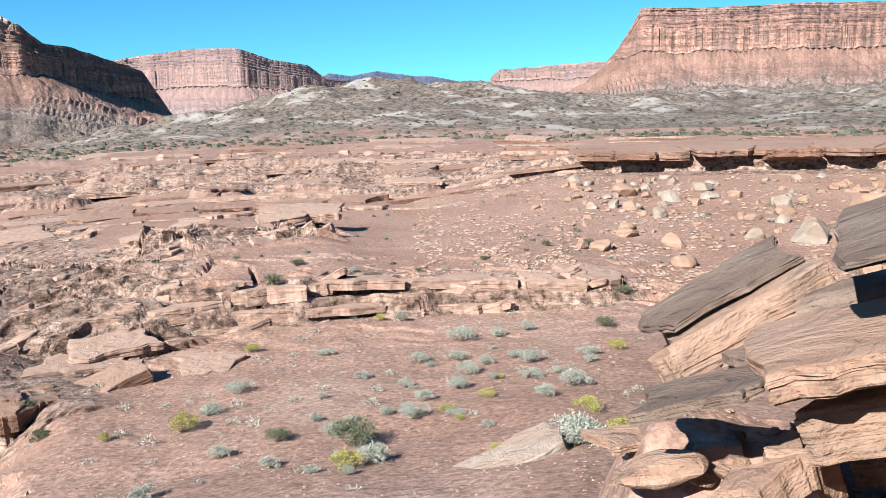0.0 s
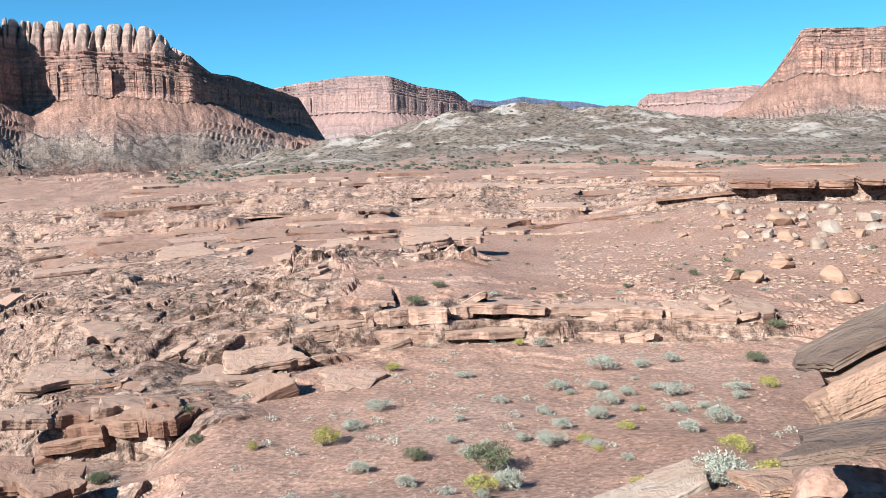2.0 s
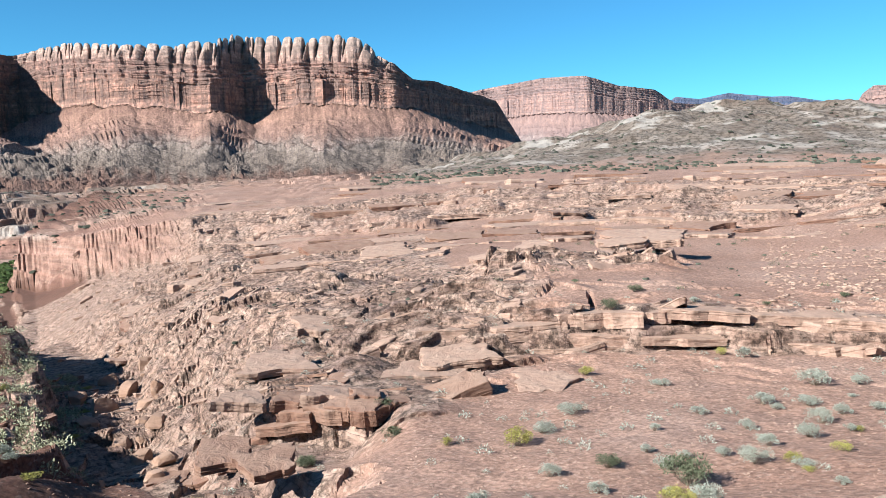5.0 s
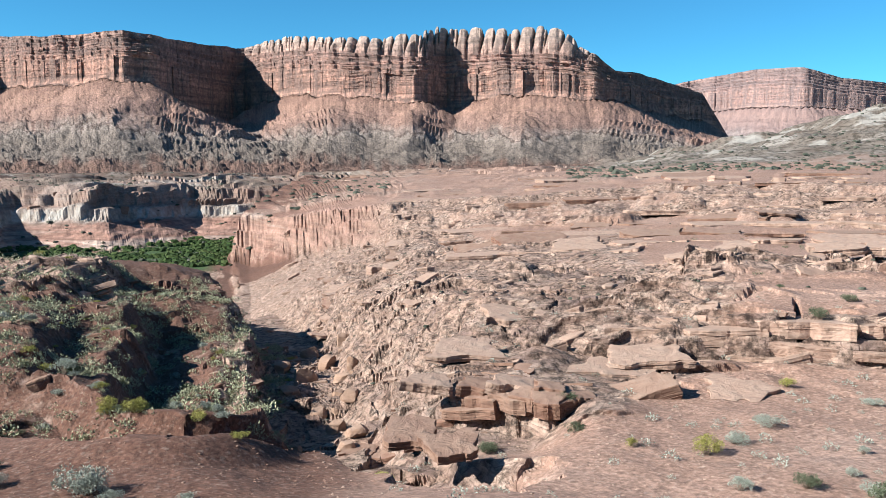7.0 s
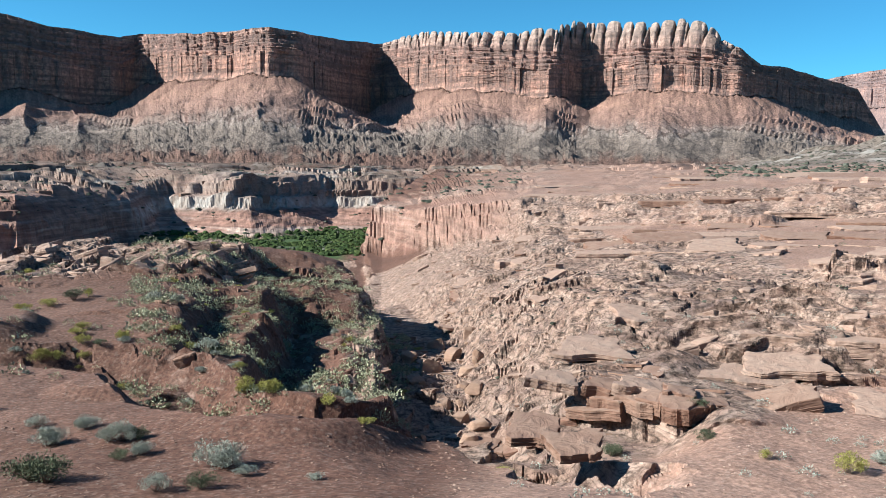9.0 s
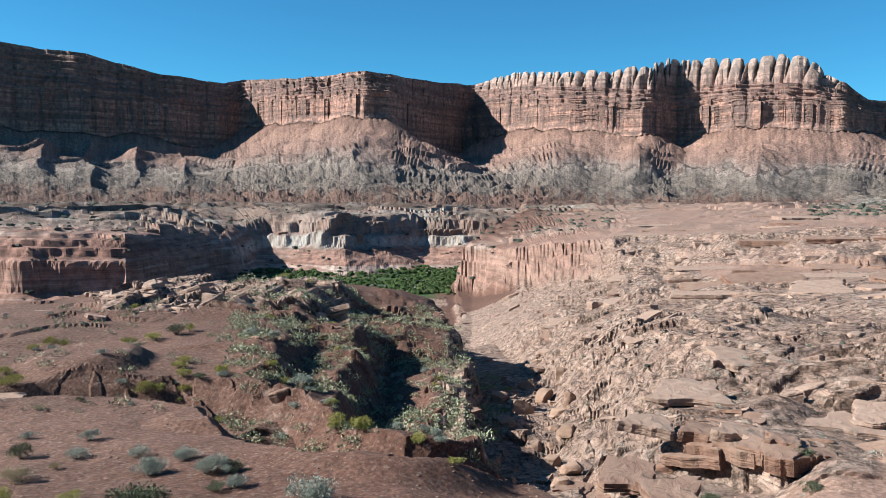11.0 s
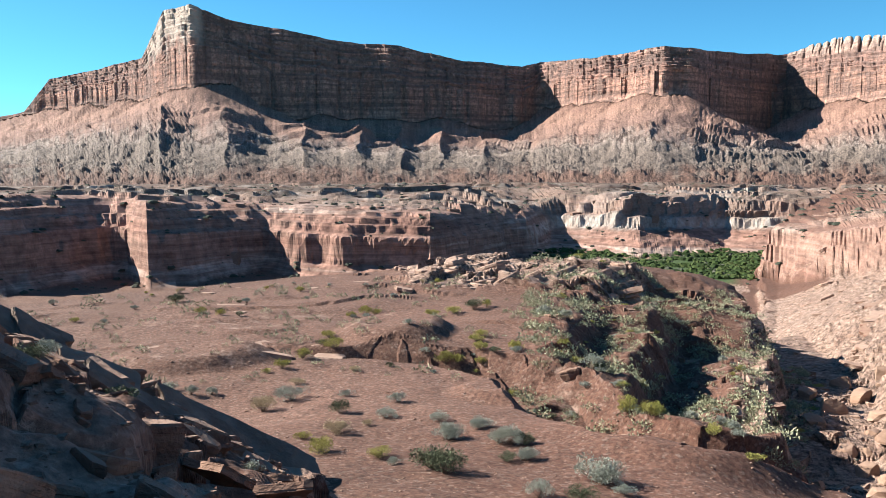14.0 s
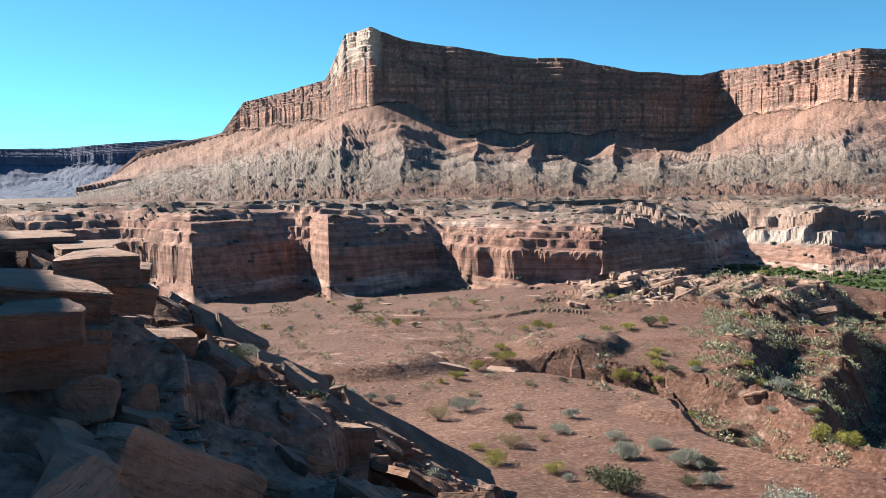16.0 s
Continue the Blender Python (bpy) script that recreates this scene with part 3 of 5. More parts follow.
    sheer_w = np.interp(od, [0, 4, 9, 11.5, 14, 16, 17.5, 22, 23.5, 28, 29.5, 36], [0, 0.10, 0.20, 0.62, 0.65, 0.68, 0.79, 0.81, 0.90, 0.92, 0.98, 1.0])
    wall = (talus_w + (sheer_w - talus_w) * ss(64.2, 66, a)) * h
    q = np.clip((od - 26) / 104, 0, 1) * (-12.9 - top)
    wv = q / 1.1 + 1.3 * fbm(x / 40, y / 40, 4, 75)
    wall = wall + np.maximum(0, 1.1 * (np.floor(wv) + ss(0.8, 1, wv - np.floor(wv)))) * ss(26, 38, od)
    cut = np.maximum(-41.0 + np.where(od > 0, wall, 0), -41.0 + np.maximum(0, 26 - 0.62 * (r - near_rim)))
    inside = ((cut < z) | (od > 0)) & (end_s > -0.4) & (a > 46) & (a < 140) & (r > near_rim) & (od < 131) & ~((u_s > 0) & (ins > 0.02))
    cliff = np.maximum(np.where(inside & (od > 0), 1.0, 0.0) * (1 - 0.75 * ss(30, 70, od)), red)
    chalk = np.where(inside, 1.0, 0.0) * band(wall / h, 0.40, 0.64, 0.03) * (1 - ss(64, 67, a))
    z = np.where(inside, cut, z)
    rock = np.where(inside, 0.3 + 0.4 * ss(20, 40, od), rock)
    veg = np.where(inside & (od < 2 + 5 * n2(x / 10, y / 10, 81)) & (cut < -40.5), 1.0, 0.0) * band(a, 52.2, 65, 0.6)
    # grey clay hills ahead and to the right
    crest = np.interp(a, [-40, -28, -14, -7, -2, 2, 7, 10, 14, 19, 22, 27], [20, 22, 25, 31, 39, 43, 40, 36, 22, 9, 3, -8])
    hill = band(a, -60, 26, 4) * ss(430, 780, r) * (1 - 0.9 * ss(800, 1300, r))
    knobs = 16 * np.abs(fbm(x / 105, y / 105, 4, 91)) + 5.0 * fbm(x / 30, y / 30, 4, 93)
    z = z + hill * (crest + 3 + knobs - 3)
    clay = hill * 0 + band(a, -60, 27, 3) * ss(440, 520, r + 60 * fbm(x / 60, y / 60, 3, 95))
    far_bench = ss(30, 44, a) * ss(26, 60, od) * ss(0, 30, r - 250)
    clay = np.maximum(clay, far_bench * (0.35 + 0.4 * ss(-0.2, 0.3, fbm(x / 50, y / 25, 3, 98))))
    dz_, dr_ = lips(x, y, r, 21.0, 3.4, 5.0, 620)
    over = band(a, 26, 114, 3) * ss(28, 40, od) * ss(250, 300, r) * (1 - ss(620, 680, r))
    z, hang = z + over * dz_, np.where(inside & (od < 24), 0, hang) + over * dr_
    # the shaded spur at the feet
    rc = np.interp(a, [74, 82, 88, 93, 98, 101.6, 104.6, 108, 115], [33, 31, 28, 26, 25.5, 25, 24, 22, 20])
    el = np.interp(a, [74, 81, 87, 92.4, 98, 100.8, 103.9, 108, 115], [-24, -20.4, -17.8, -14.3, -11.0, -9.3, -7.6, -5.5, -3])
    zc = rc * np.tan(np.radians(el))
    zs = np.where(r < rc, -1.9 + (zc + 1.9) * np.clip((r - 2) / (rc - 2), 0, 1) ** 0.9, zc - 1.1 * (r - rc))
    zs = zs + (0.7 * fbm(x / 3, y / 3, 4, 97) + 0.6 * h2 - 0.3 - 0.3 * crack2) * ss(4, 9, r)
    zs = zs - 0.9 * band(r, 4.5, 10.5, 1.0) * ss(90, 97, a)
    spur = ss(70, 80, a) * (1 - ss(118, 135, a))
    higher = zs > z
    z = np.where(higher, z + (zs - z) * spur, z)
    # low rock mask lets dark soil deepen the spur's shade
    rock = np.where(higher & (a > 74) & (a < 130), 0.28, rock)
    # the heap of slabs at the feet, to the right
    heap = -3.8 - 0.12 * (r - 7) - 1.1 * np.maximum(0, r - 11.5) + 0.25 * fbm(x / 1.2, y / 1.2, 3, 111) + 0.8 * band(a, -26, -13, 1.5) * band(r, 8.3, 10.5, 0.4)
    w = (1 - ss(-13.5, -8.5, a)) * ss(-60, -45, a) * ss(3, 5.5, r)
    z = np.where(heap > z, z + (heap - z) * w, z)
    z = z + 0.02 * fbm(x / 0.8, y / 0.8, 3, 99) * (1 - ss(40, 80, r))
    # unseen rock, added behind left of the eye, shades the spur, not the plain
    z = z + 12.0 * band(a, 122, 145, 6) * band(r, 26, 42, 5)
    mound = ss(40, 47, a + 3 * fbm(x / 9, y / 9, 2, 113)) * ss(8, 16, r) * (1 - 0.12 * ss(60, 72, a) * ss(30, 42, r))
    return z + EYE, np.clip(rock, 0, 1), np.clip(cliff, 0, 1), np.clip(clay, 0, 1), veg, mound, hang, chalk


def ground_height(a, r):
    return float(land(np.array([float(a)]), np.array([float(r)]))[0][0])


# the ground: one sheet to the horizon, finer where it is steep
az = np.concatenate([np.arange(-33, 116, 0.125), np.arange(116, 327, 3.0)])
rd = np.exp(np.linspace(np.log(0.05), np.log(4950.0), 1700))
some = np.concatenate([np.arange(0, len(az) - 1, 4), [len(az) - 1]])
A, Rr = np.meshgrid(az[some], rd, indexing="ij")
Z = land(A, Rr)[0]
ROWS_N = 860
dl = np.diff(np.log(Rr), axis=1)
dz = np.abs(np.diff(Z, axis=1)) / Rr[:, 1:]
wt = np.sqrt(((0.07 + 0.25 * band(Rr[:, 1:], 430, 900, 40)) * dl) ** 2 + (1.3 * dz) ** 2 + (dl * 30.0 / np.maximum(Rr[:, 1:], 45) * ss(8, 40, Rr[:, 1:]) * (1 - 0.6 * ss(190, 260, Rr[:, 1:]))) ** 2)
for _ in range(2):
    wt = sum(np.roll(wt, k, 0) for k in range(-7, 8)) / 15
cum = np.concatenate([np.zeros((len(some), 1)), np.cumsum(wt, 1)], 1)
cum /= cum[:, -1:]
stops = np.linspace(0, 1, ROWS_N)
R2 = np.stack([np.interp(stops, c, rd) for c in cum])
R2 = np.stack([np.interp(az, az[some], R2[:, j]) for j in range(ROWS_N)], 1)
A2 = np.repeat(az[:, None], ROWS_N, 1)
Z2, ROCK, CLIFF, CLAY, VEG, MOUND, HANG, CHALK = land(A2, R2)
# beds stand out and weather back on steep faces
steep = ss(0.5, 1.6, np.gradient(Z2, axis=1) / np.maximum(np.gradient(R2, axis=1), 1e-3))
for _ in range(2):
    steep = sum(np.roll(steep, k, 0) for k in range(-5, 6)) / 11
x2, y2 = plan(A2, R2)
beds = n2(Z2 * np.where(R2 > 150, 0.4, 1.6), (x2 + y2) / np.where(R2 > 150, 60, 8), 101)
R3 = R2 + beds * steep * np.where(R2 > 150, 0.004, 0.005) * R2 - 0.55 * HANG
x2, y2 = plan(A2, R3)
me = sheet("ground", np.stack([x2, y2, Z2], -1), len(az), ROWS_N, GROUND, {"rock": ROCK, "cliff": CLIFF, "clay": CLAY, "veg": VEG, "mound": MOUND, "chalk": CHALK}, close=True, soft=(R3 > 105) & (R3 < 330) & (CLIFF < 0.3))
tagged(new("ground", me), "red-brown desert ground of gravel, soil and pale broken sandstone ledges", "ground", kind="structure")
del A, Rr, Z, A2, R2, R3, x2, y2, Z2, steep, beds, wt, cum, dz, dl

# the river
bm = bmesh.new()
bmesh.ops.create_grid(bm, x_segments=2, y_segments=2, size=1)
for v in bm.verts:
    px, py = plan(96 + 26 * v.co.x, 205 + 60 * v.co.y)
    v.co = (px, py, 0.35)
me = bpy.data.meshes.new("river")
bm.to_mesh(me)
bm.free()
m = Nodes("muddy_water")
me.materials.append(m.done(m.ramp(m.noise(0.1), [(0.3, (0.16, 0.12, 0.05)), (0.7, (0.22, 0.17, 0.08))]), 0.12, (m.noise(1.2, 3), 0.05, 0.3)))
tagged(new("river", me), "still muddy green-brown river at the foot of the cliffs", "river", kind="structure")


def mesa(name, keys, foot, label, material, seed, fins=None, spurs=(), step=0.05, foot_z=-13.0, flute=1.0, cap=0.0, peak=None, reach=1.5):
    """A flat-topped mesa with talus. keys: azimuth, distance of the rim, height of the rim and of the cliff's foot over the eye."""
    keys = sorted(keys)
    a = np.arange(keys[0][0], keys[-1][0] + step / 2, step)
    ks = np.array(keys)
    rim_r, rim_z, cb_z = (np.interp(a, ks[:, 0], ks[:, i]) for i in (1, 2, 3))
    arc = np.cumsum(np.hypot(np.gradient(rim_r), rim_r * np.radians(step)))
    rim_z = rim_z + 1.6 * fbm(arc / 60, arc * 0, 4, seed)
    cb_z = cb_z + np.clip((rim_z - cb_z) / 40, 0, 1) * (9 * fbm(arc / 55, arc * 0 + 8, 3, seed + 61) - 2)
    rim_r = rim_r + 14 * fbm(arc / 110, arc * 0 + 5, 3, seed + 1)
    n_foot, n_talus, n_wall, n_top = 34, 44, 64, 8
    rows = n_foot + n_talus + n_wall + n_top
    C = len(a)
    Rm, Zm, B, Wl, P = (np.zeros((C, rows)) for _ in range(5))
    mellow = lambda v, w_: np.convolve(np.pad(v, w_, mode="edge"), np.hanning(2 * w_ + 3)[1:-1] / np.hanning(2 * w_ + 3).sum(), "valid")
    rim_r = mellow(rim_r, 9)
    cb_r = mellow(rim_r, 16) - 0.022 * rim_r
    # fallen rock: every place lies as high as the highest cone that reaches it from the foot of the cliff
    base_z = mellow(cb_z, 150)
    n_low = n_foot + n_talus
    few = np.arange(0, C, 7)
    fx, fy = plan(a[few], cb_r[few])
    for j in range(rows):
        if j < n_low:
            q = j / (n_low - 1)
            rr = foot + (cb_r - foot) * q ** 0.85
            vx, vy = plan(a, rr)
            zz = np.full(C, foot_z - 2.0)
            for i0 in range(0, C, 300):
                dist = np.hypot(vx[i0:i0 + 300, None] - fx[None], vy[i0:i0 + 300, None] - fy[None])
                tall_k = (cb_z[few] - foot_z)[None]
                fall = np.interp(dist / (reach * np.maximum(tall_k, 12)), [0, 0.24, 0.65, 1.2, 2.0, 2.6], [0, 0.25, 0.57, 0.82, 0.97, 1.02])
                zz[i0:i0 + 300] = np.maximum(zz[i0:i0 + 300], (cb_z[few][None] - fall * tall_k).max(1))
            zz = foot_z - 2 + (zz - foot_z + 2) * ss(0, 0.16, np.array(q))
            hgt = np.clip((zz - foot_z) / np.maximum(base_z - foot_z, 8), 0, 1)
            near = ss(0.0, 0.3, hgt) * (1 - ss(0.85, 1.0, hgt)) * np.clip((cb_z - foot_z) / 60, 0.1, 1)
            way = arc + 12 * fbm(arc / 60, rr / 90, 2, seed + 8)
            gul = np.abs(n2(way / 52, rr / 260, seed + 5)) + 0.3 * np.abs(n2(way / 19, rr / 90, seed + 15)) + 0.15 * n2(way / 8, rr / 12, seed + 18)
            zz = zz + near * 4.5 * (gul - 0.34)
            # harder beds stand out as ledges
            for lev, drop in ((0.28, 3.0), (0.43, 7.0), (0.62, 3.5)):
                live = ss(-0.35, 0.1, n2(arc / 90, arc * 0 + 9 * lev, seed + 19))
                zz = zz + drop * live * (ss(-0.008, 0.008, hgt - lev) - ss(0.008, 0.10, hgt - lev))
            bump = 8 * np.abs(fbm(arc / 75, rr / 65, 2, seed + 3)) + 1.8 * fbm(arc / 14, rr / 14, 4, seed + 4)
            zz = zz + bump * ss(0.0, 0.1, np.array(q)) * (1 - 0.6 * hgt) * (1 - ss(0.9, 1.0, hgt)) * np.clip((cb_z - foot_z) / 60, 0.15, 1)
            for az_s, wide_s, up_s in spurs:
                zz = zz + up_s * np.clip(1 - np.abs(a - az_s + 0.9 * n2(arc / 60, rr / 120, seed + 41)) / wide_s, 0, 1) ** 1.3 * np.sin(np.pi * np.clip(hgt * 1.2, 0, 1)) ** 0.8
            zz = np.where(hgt > 0.97, np.minimum(zz, cb_z + 2), zz)
            bb, ww = np.clip((zz - foot_z) / np.maximum(base_z - foot_z, 8), 0, 1), 0
        elif j < n_foot + n_talus + n_wall:
            q = (j - n_foot - n_talus) / (n_wall - 1)
            # sheer wall, then thin beds in steps, each worn back along its own line
            back = np.interp(q, [0, 0.04, 0.50, 0.51, 0.60, 0.61, 0.68, 0.69, 0.77, 0.78, 0.86, 0.87, 0.94, 0.95, 1.0], [0, 0.02, 0.07, 0.24, 0.26, 0.40, 0.42, 0.55, 0.57, 0.70, 0.72, 0.84, 0.86, 0.97, 1.0])
            rr, zz = cb_r + (rim_r - cb_r) * back, cb_z + (rim_z - cb_z) * q
            bb, ww = 1 + q, 1
            lay = int(np.searchsorted([0.505, 0.605, 0.685, 0.775, 0.865, 0.945], q))
            cell = lambda w_, k_: rnd(np.floor(arc / w_ + 0.6 * n2(arc / (2.3 * w_), arc * 0 + 5.1 * k_, seed + 12)), arc * 0 + k_, 2, seed + 11).reshape(arc.shape)
            seam = lambda v: np.maximum(0, 1 - 7 * np.abs(v))
            hold = lay if lay else 0.4 * math.floor(q * 7)
            flt = 20 * np.abs(fbm(arc / 150, arc * 0 + 0.12 * lay, 2, seed + 10)) + (6 if lay == 0 else 4) * cell(31, lay) + (2.6 if lay == 0 else 1.4) * cell(11, lay) + (1.3 if lay == 0 else 0.7) * cell(5, hold) + 3.5 * seam(n2(arc / 30, arc * 0 + lay, seed + 13)) + 1.4 * n2(arc / 40, arc * 0 + q * 40, seed + 17)
            rr = rr + flute * (flt - 6) * np.clip((rim_z - cb_z) / 40, 0.1, 1) * min(1, 5 * q + 0.25)
            if lay:
                lo_q = (0.505, 0.605, 0.685, 0.775, 0.865, 0.945)[lay - 1]
                rr = rr + np.clip((rim_z - cb_z) / 60, 0.1, 1) * (1.6 - 26 * (q - lo_q))
            zz = zz + (1 - q) * 2.0 * fbm(arc / 20, arc * 0, 3, seed + 14)
        else:
            q = (j - n_foot - n_talus - n_wall + 1) / n_top
            rr, zz, bb, ww = rim_r + 260 * q * q + 10, rim_z - 30 * q * q + cap * ss(0, 0.3, np.array(q)), 2.0, 0.3
            if q > 0.5:
                zz = zz - 120 * (q - 0.5)
        Rm[:, j], Zm[:, j], B[:, j], Wl[:, j] = rr, zz, bb, ww
        if peak and j > n_low:
            P[:, j] = 0.85 * band(a, peak[0], peak[1], 0.35) * ss(1.45, 1.7, np.array(bb) + 0.25 * fbm(arc / 14, arc * 0 + 4 * bb, 3, seed + 51))
    if fins:
        lo, hi, height = fins
        w = np.clip(np.minimum(a - lo, hi - a) / 2.0, 0, 1)
        run = arc + 9 * n2(arc / 33, arc * 0, seed + 31)
        tall = (0.35 + 0.65 * ss(lo + 0.5, lo + 3, a)) * (1 - 0.45 * ss(38.5, 41, a)) * (1 - 0.35 * ss(46, 48.5, a))

        def crag(wide, k_, lean):
            c = (run + lean) / wide
            i_, u_ = np.floor(c), 2 * (c - np.floor(c)) - 1
            return rnd(i_, i_ * 0, k_, seed + 22).reshape(c.shape), np.abs(u_)

        for k in range(n_wall - 9, n_wall + 4):
            j = n_foot + n_talus + k
            q = np.clip((k - (n_wall - 9)) / 8, 0, 1)
            r1, u1 = crag(17, 1, 6 * q)
            r2, u2 = crag(41, 2, 3 * q)
            crown = height * tall * (0.66 + 0.22 * r1 + 0.20 * r2 - 0.16 * u1 ** 3 - 0.16 * u1 ** 12 - 0.10 * u2 ** 6) * w
            Zm[:, j] += crown * q ** 0.8
            Rm[:, j] += w * (7 * q ** 4 + 16 * u1 ** 8 * q + 9 * r1 * q + 6 * u2 ** 6)
            B[:, j] = np.where(w > 0.1, 2.05 + 0.25 * q, B[:, j])
            P[:, j] = np.maximum(P[:, j], 0.4 * w * q)
        for k in range(n_wall + 4, n_wall + n_top):
            B[:, n_foot + n_talus + k] = 2.2
    Am = np.repeat(a[:, None], rows, 1)
    px, py = plan(Am, Rm)
    whole = new(name)
    cuts = [0, n_foot, n_foot + n_talus, n_foot + n_talus + n_wall - 9, rows - 1]
    for part_name, j0, j1 in zip(("clay_foot", "talus_slope", "cliff_wall", "caprock"), cuts, cuts[1:]):
        take = slice(j0, j1 + 1)
        me = sheet(part_name, np.stack([px[:, take], py[:, take], Zm[:, take] + EYE], -1), C, j1 + 1 - j0, material, {"bed": B[:, take], "wall": Wl[:, take], "run": np.repeat(arc[:, None], j1 + 1 - j0, 1), "pale": P[:, take]})
        new(part_name, me).parent = whole
    return tagged(whole, label, "mesa")


PEAK_WALL = [(107.2, 1740, -15, -17), (105.9, 1710, 0, -6), (103.2, 1655, 67, 54), (98.2, 1557, 93, 88), (96.7, 1515, 145, 96), (91.3, 1279, 157, 99), (89.9, 1209, 211, 104), (88.2, 1140, 210, 104), (85.8, 1154, 195, 113), (83.5, 1165, 189, 69), (79.5, 1170, 175, 68), (74.7, 1175, 167, 69), (70.3, 1190, 149, 63), (66.4, 1225, 146, 51)]
HEADLAND = [(66.4, 1225, 146, 51), (65.1, 1260, 155, 86), (61.6, 1150, 145, 87), (57.3, 1050, 144, 88), (55, 1060, 141, 82), (52.5, 1150, 145, 60), (50, 1250, 153, 44)]
FIN_WALL = [(50, 1250, 153, 44), (48.6, 1225, 153, 75), (46.5, 1150, 147, 82), (44, 1080, 138, 77), (39.5, 1040, 130, 69), (37.8, 1030, 128, 67), (36.4, 1085, 137, 57), (32.6, 1045, 132, 77), (29.5, 1030, 130, 70), (26.1, 1030, 119, 67), (24.9, 1050, 103, 68), (23.2, 1100, 103, 61), (19.3, 1250, 87, 48), (17.8, 1300, 33, 30), (16.8, 1310, -9, -10)]
DOMED = [(22, 2000, 154, 98), (19.8, 2000, 169, 98), (16.1, 1950, 184, 102), (13.3, 1900, 180, 100), (11.2, 1950, 160, 95), (8.8, 2000, 151, 94), (7.5, 2050, 121, 93), (4, 2200, 119, 96), (-3, 2400, 119, 101)]
LOW_CLIFF = [(-2.7, 1950, 68, 65), (-3.5, 1900, 113, 103), (-4.1, 1850, 125, 100), (-11, 1750, 129, 98)]
TABLE = [(-8.8, 1360, 36, 34), (-10.2, 1350, 75, 73), (-10.6, 1345, 84, 80), (-11.7, 1320, 111, 97), (-12.6, 1300, 141, 102), (-13.3, 1290, 168, 106), (-18, 1300, 167, 105), (-23.6, 1350, 171, 106), (-27.5, 1420, 172, 109), (-40, 1600, 177, 112)]
FAR_WEST = [(95, 2600, 118, 73), (101, 2500, 131, 70), (105, 2600, 123, 68), (108, 2800, 117, 68), (118, 3000, 115, 73)]
mesa("mesa", PEAK_WALL + HEADLAND[1:] + FIN_WALL[1:], 640, "long red sandstone mesa with a pale peak, fins and grey talus", MESA, 200, fins=(25.8, 49.8, 27), spurs=((69.0, 2.2, 15), (71.8, 3.5, 22), (74.6, 2.0, 15), (77.4, 3.8, 22), (81.0, 2.4, 15), (86.4, 3.2, 20), (90.4, 2.2, 15), (57.5, 4.1, 13), (44.0, 3.4, 12), (38.8, 2.7, 15), (31.0, 3.0, 12)), peak=(87.6, 91.0), reach=1.6)
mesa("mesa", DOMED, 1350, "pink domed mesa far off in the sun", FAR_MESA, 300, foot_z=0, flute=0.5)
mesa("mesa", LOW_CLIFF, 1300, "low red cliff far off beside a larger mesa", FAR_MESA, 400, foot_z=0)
mesa("mesa", TABLE, 820, "broad flat-topped orange sandstone mesa above pale talus", MESA, 500, foot_z=8)
mesa("mesa", FAR_WEST, 1700, "far blue-grey mesa beyond the river", HAZED_MESA, 600, foot_z=-20)
mesa("mountain", [(9.5, 4300, 180, 150), (7.5, 4300, 285, 200), (6.0, 4300, 270, 200), (4.2, 4300, 292, 200), (2.0, 4300, 268, 200), (0.5, 4300, 262, 200), (-1.5, 4300, 232, 180), (-3.5, 4300, 150, 140)], 3600, "far blue-grey mountain range on the horizon", HAZED_MESA, 650, foot_z=40, flute=0.6)

# ---- rocks ----


def rock_material(name, stops, dark=0.5, pale=0.0, dusty=0.45):
    m = Nodes(name)
    oc = m.t.nodes.new("ShaderNodeTexCoord").outputs["Object"]
    beds = m.noise(1.0, 5, 0.6, at=m.coords((0.8, 0.8, 4.5), src=oc))
    col = m.ramp(beds, stops)
    grain = m.noise(9.0, 6, 0.7, at=oc)
    col = m.mix(0.35, col, m.ramp(grain, [(0.3, 0.3), (0.7, 0.72)]), "OVERLAY")
    blot = m.noise(0.9, 5, 0.62, at=oc, warp=0.7)
    col = m.mix(m.ramp(blot, [(0.5, 0.0), (0.66, dark)]), col, (0.081, 0.055, 0.043))
    if pale:
        col = m.mix(m.ramp(m.noise(0.7, 4, at=oc), [(0.45, 0.0), (0.6, pale)]), col, (0.350, 0.329, 0.301))
    n = m.t.nodes.new("ShaderNodeSeparateXYZ")
    m.put(n.inputs[0], m.geo.outputs["Normal"])
    dust = m.ramp(m.math("ADD", n.outputs[2], m.math("MULTIPLY", m.math("SUBTRACT", blot, 0.5), 0.6)), [(0.75, 0.0), (1.0, dusty)])
    col = m.mix(dust, col, (0.30, 0.21, 0.165))
    col = m.mix(m.math("MULTIPLY", m.random(), 0.3), col, (0.280, 0.199, 0.154))
    return m.done(col, 0.9, (beds, 0.12, 0.9), (grain, 0.04, 0.8), (blot, 0.25, 0.8))


TAN = rock_material("tan_sandstone", [(0.25, (0.138, 0.077, 0.051)), (0.45, (0.235, 0.143, 0.100)), (0.6, (0.289, 0.190, 0.139)), (0.8, (0.330, 0.236, 0.178))], 0.55)
SALMON = rock_material("salmon_sandstone", [(0.25, (0.176, 0.101, 0.076)), (0.42, (0.287, 0.182, 0.139)), (0.58, (0.351, 0.241, 0.188)), (0.8, (0.399, 0.298, 0.242))], 0.6)
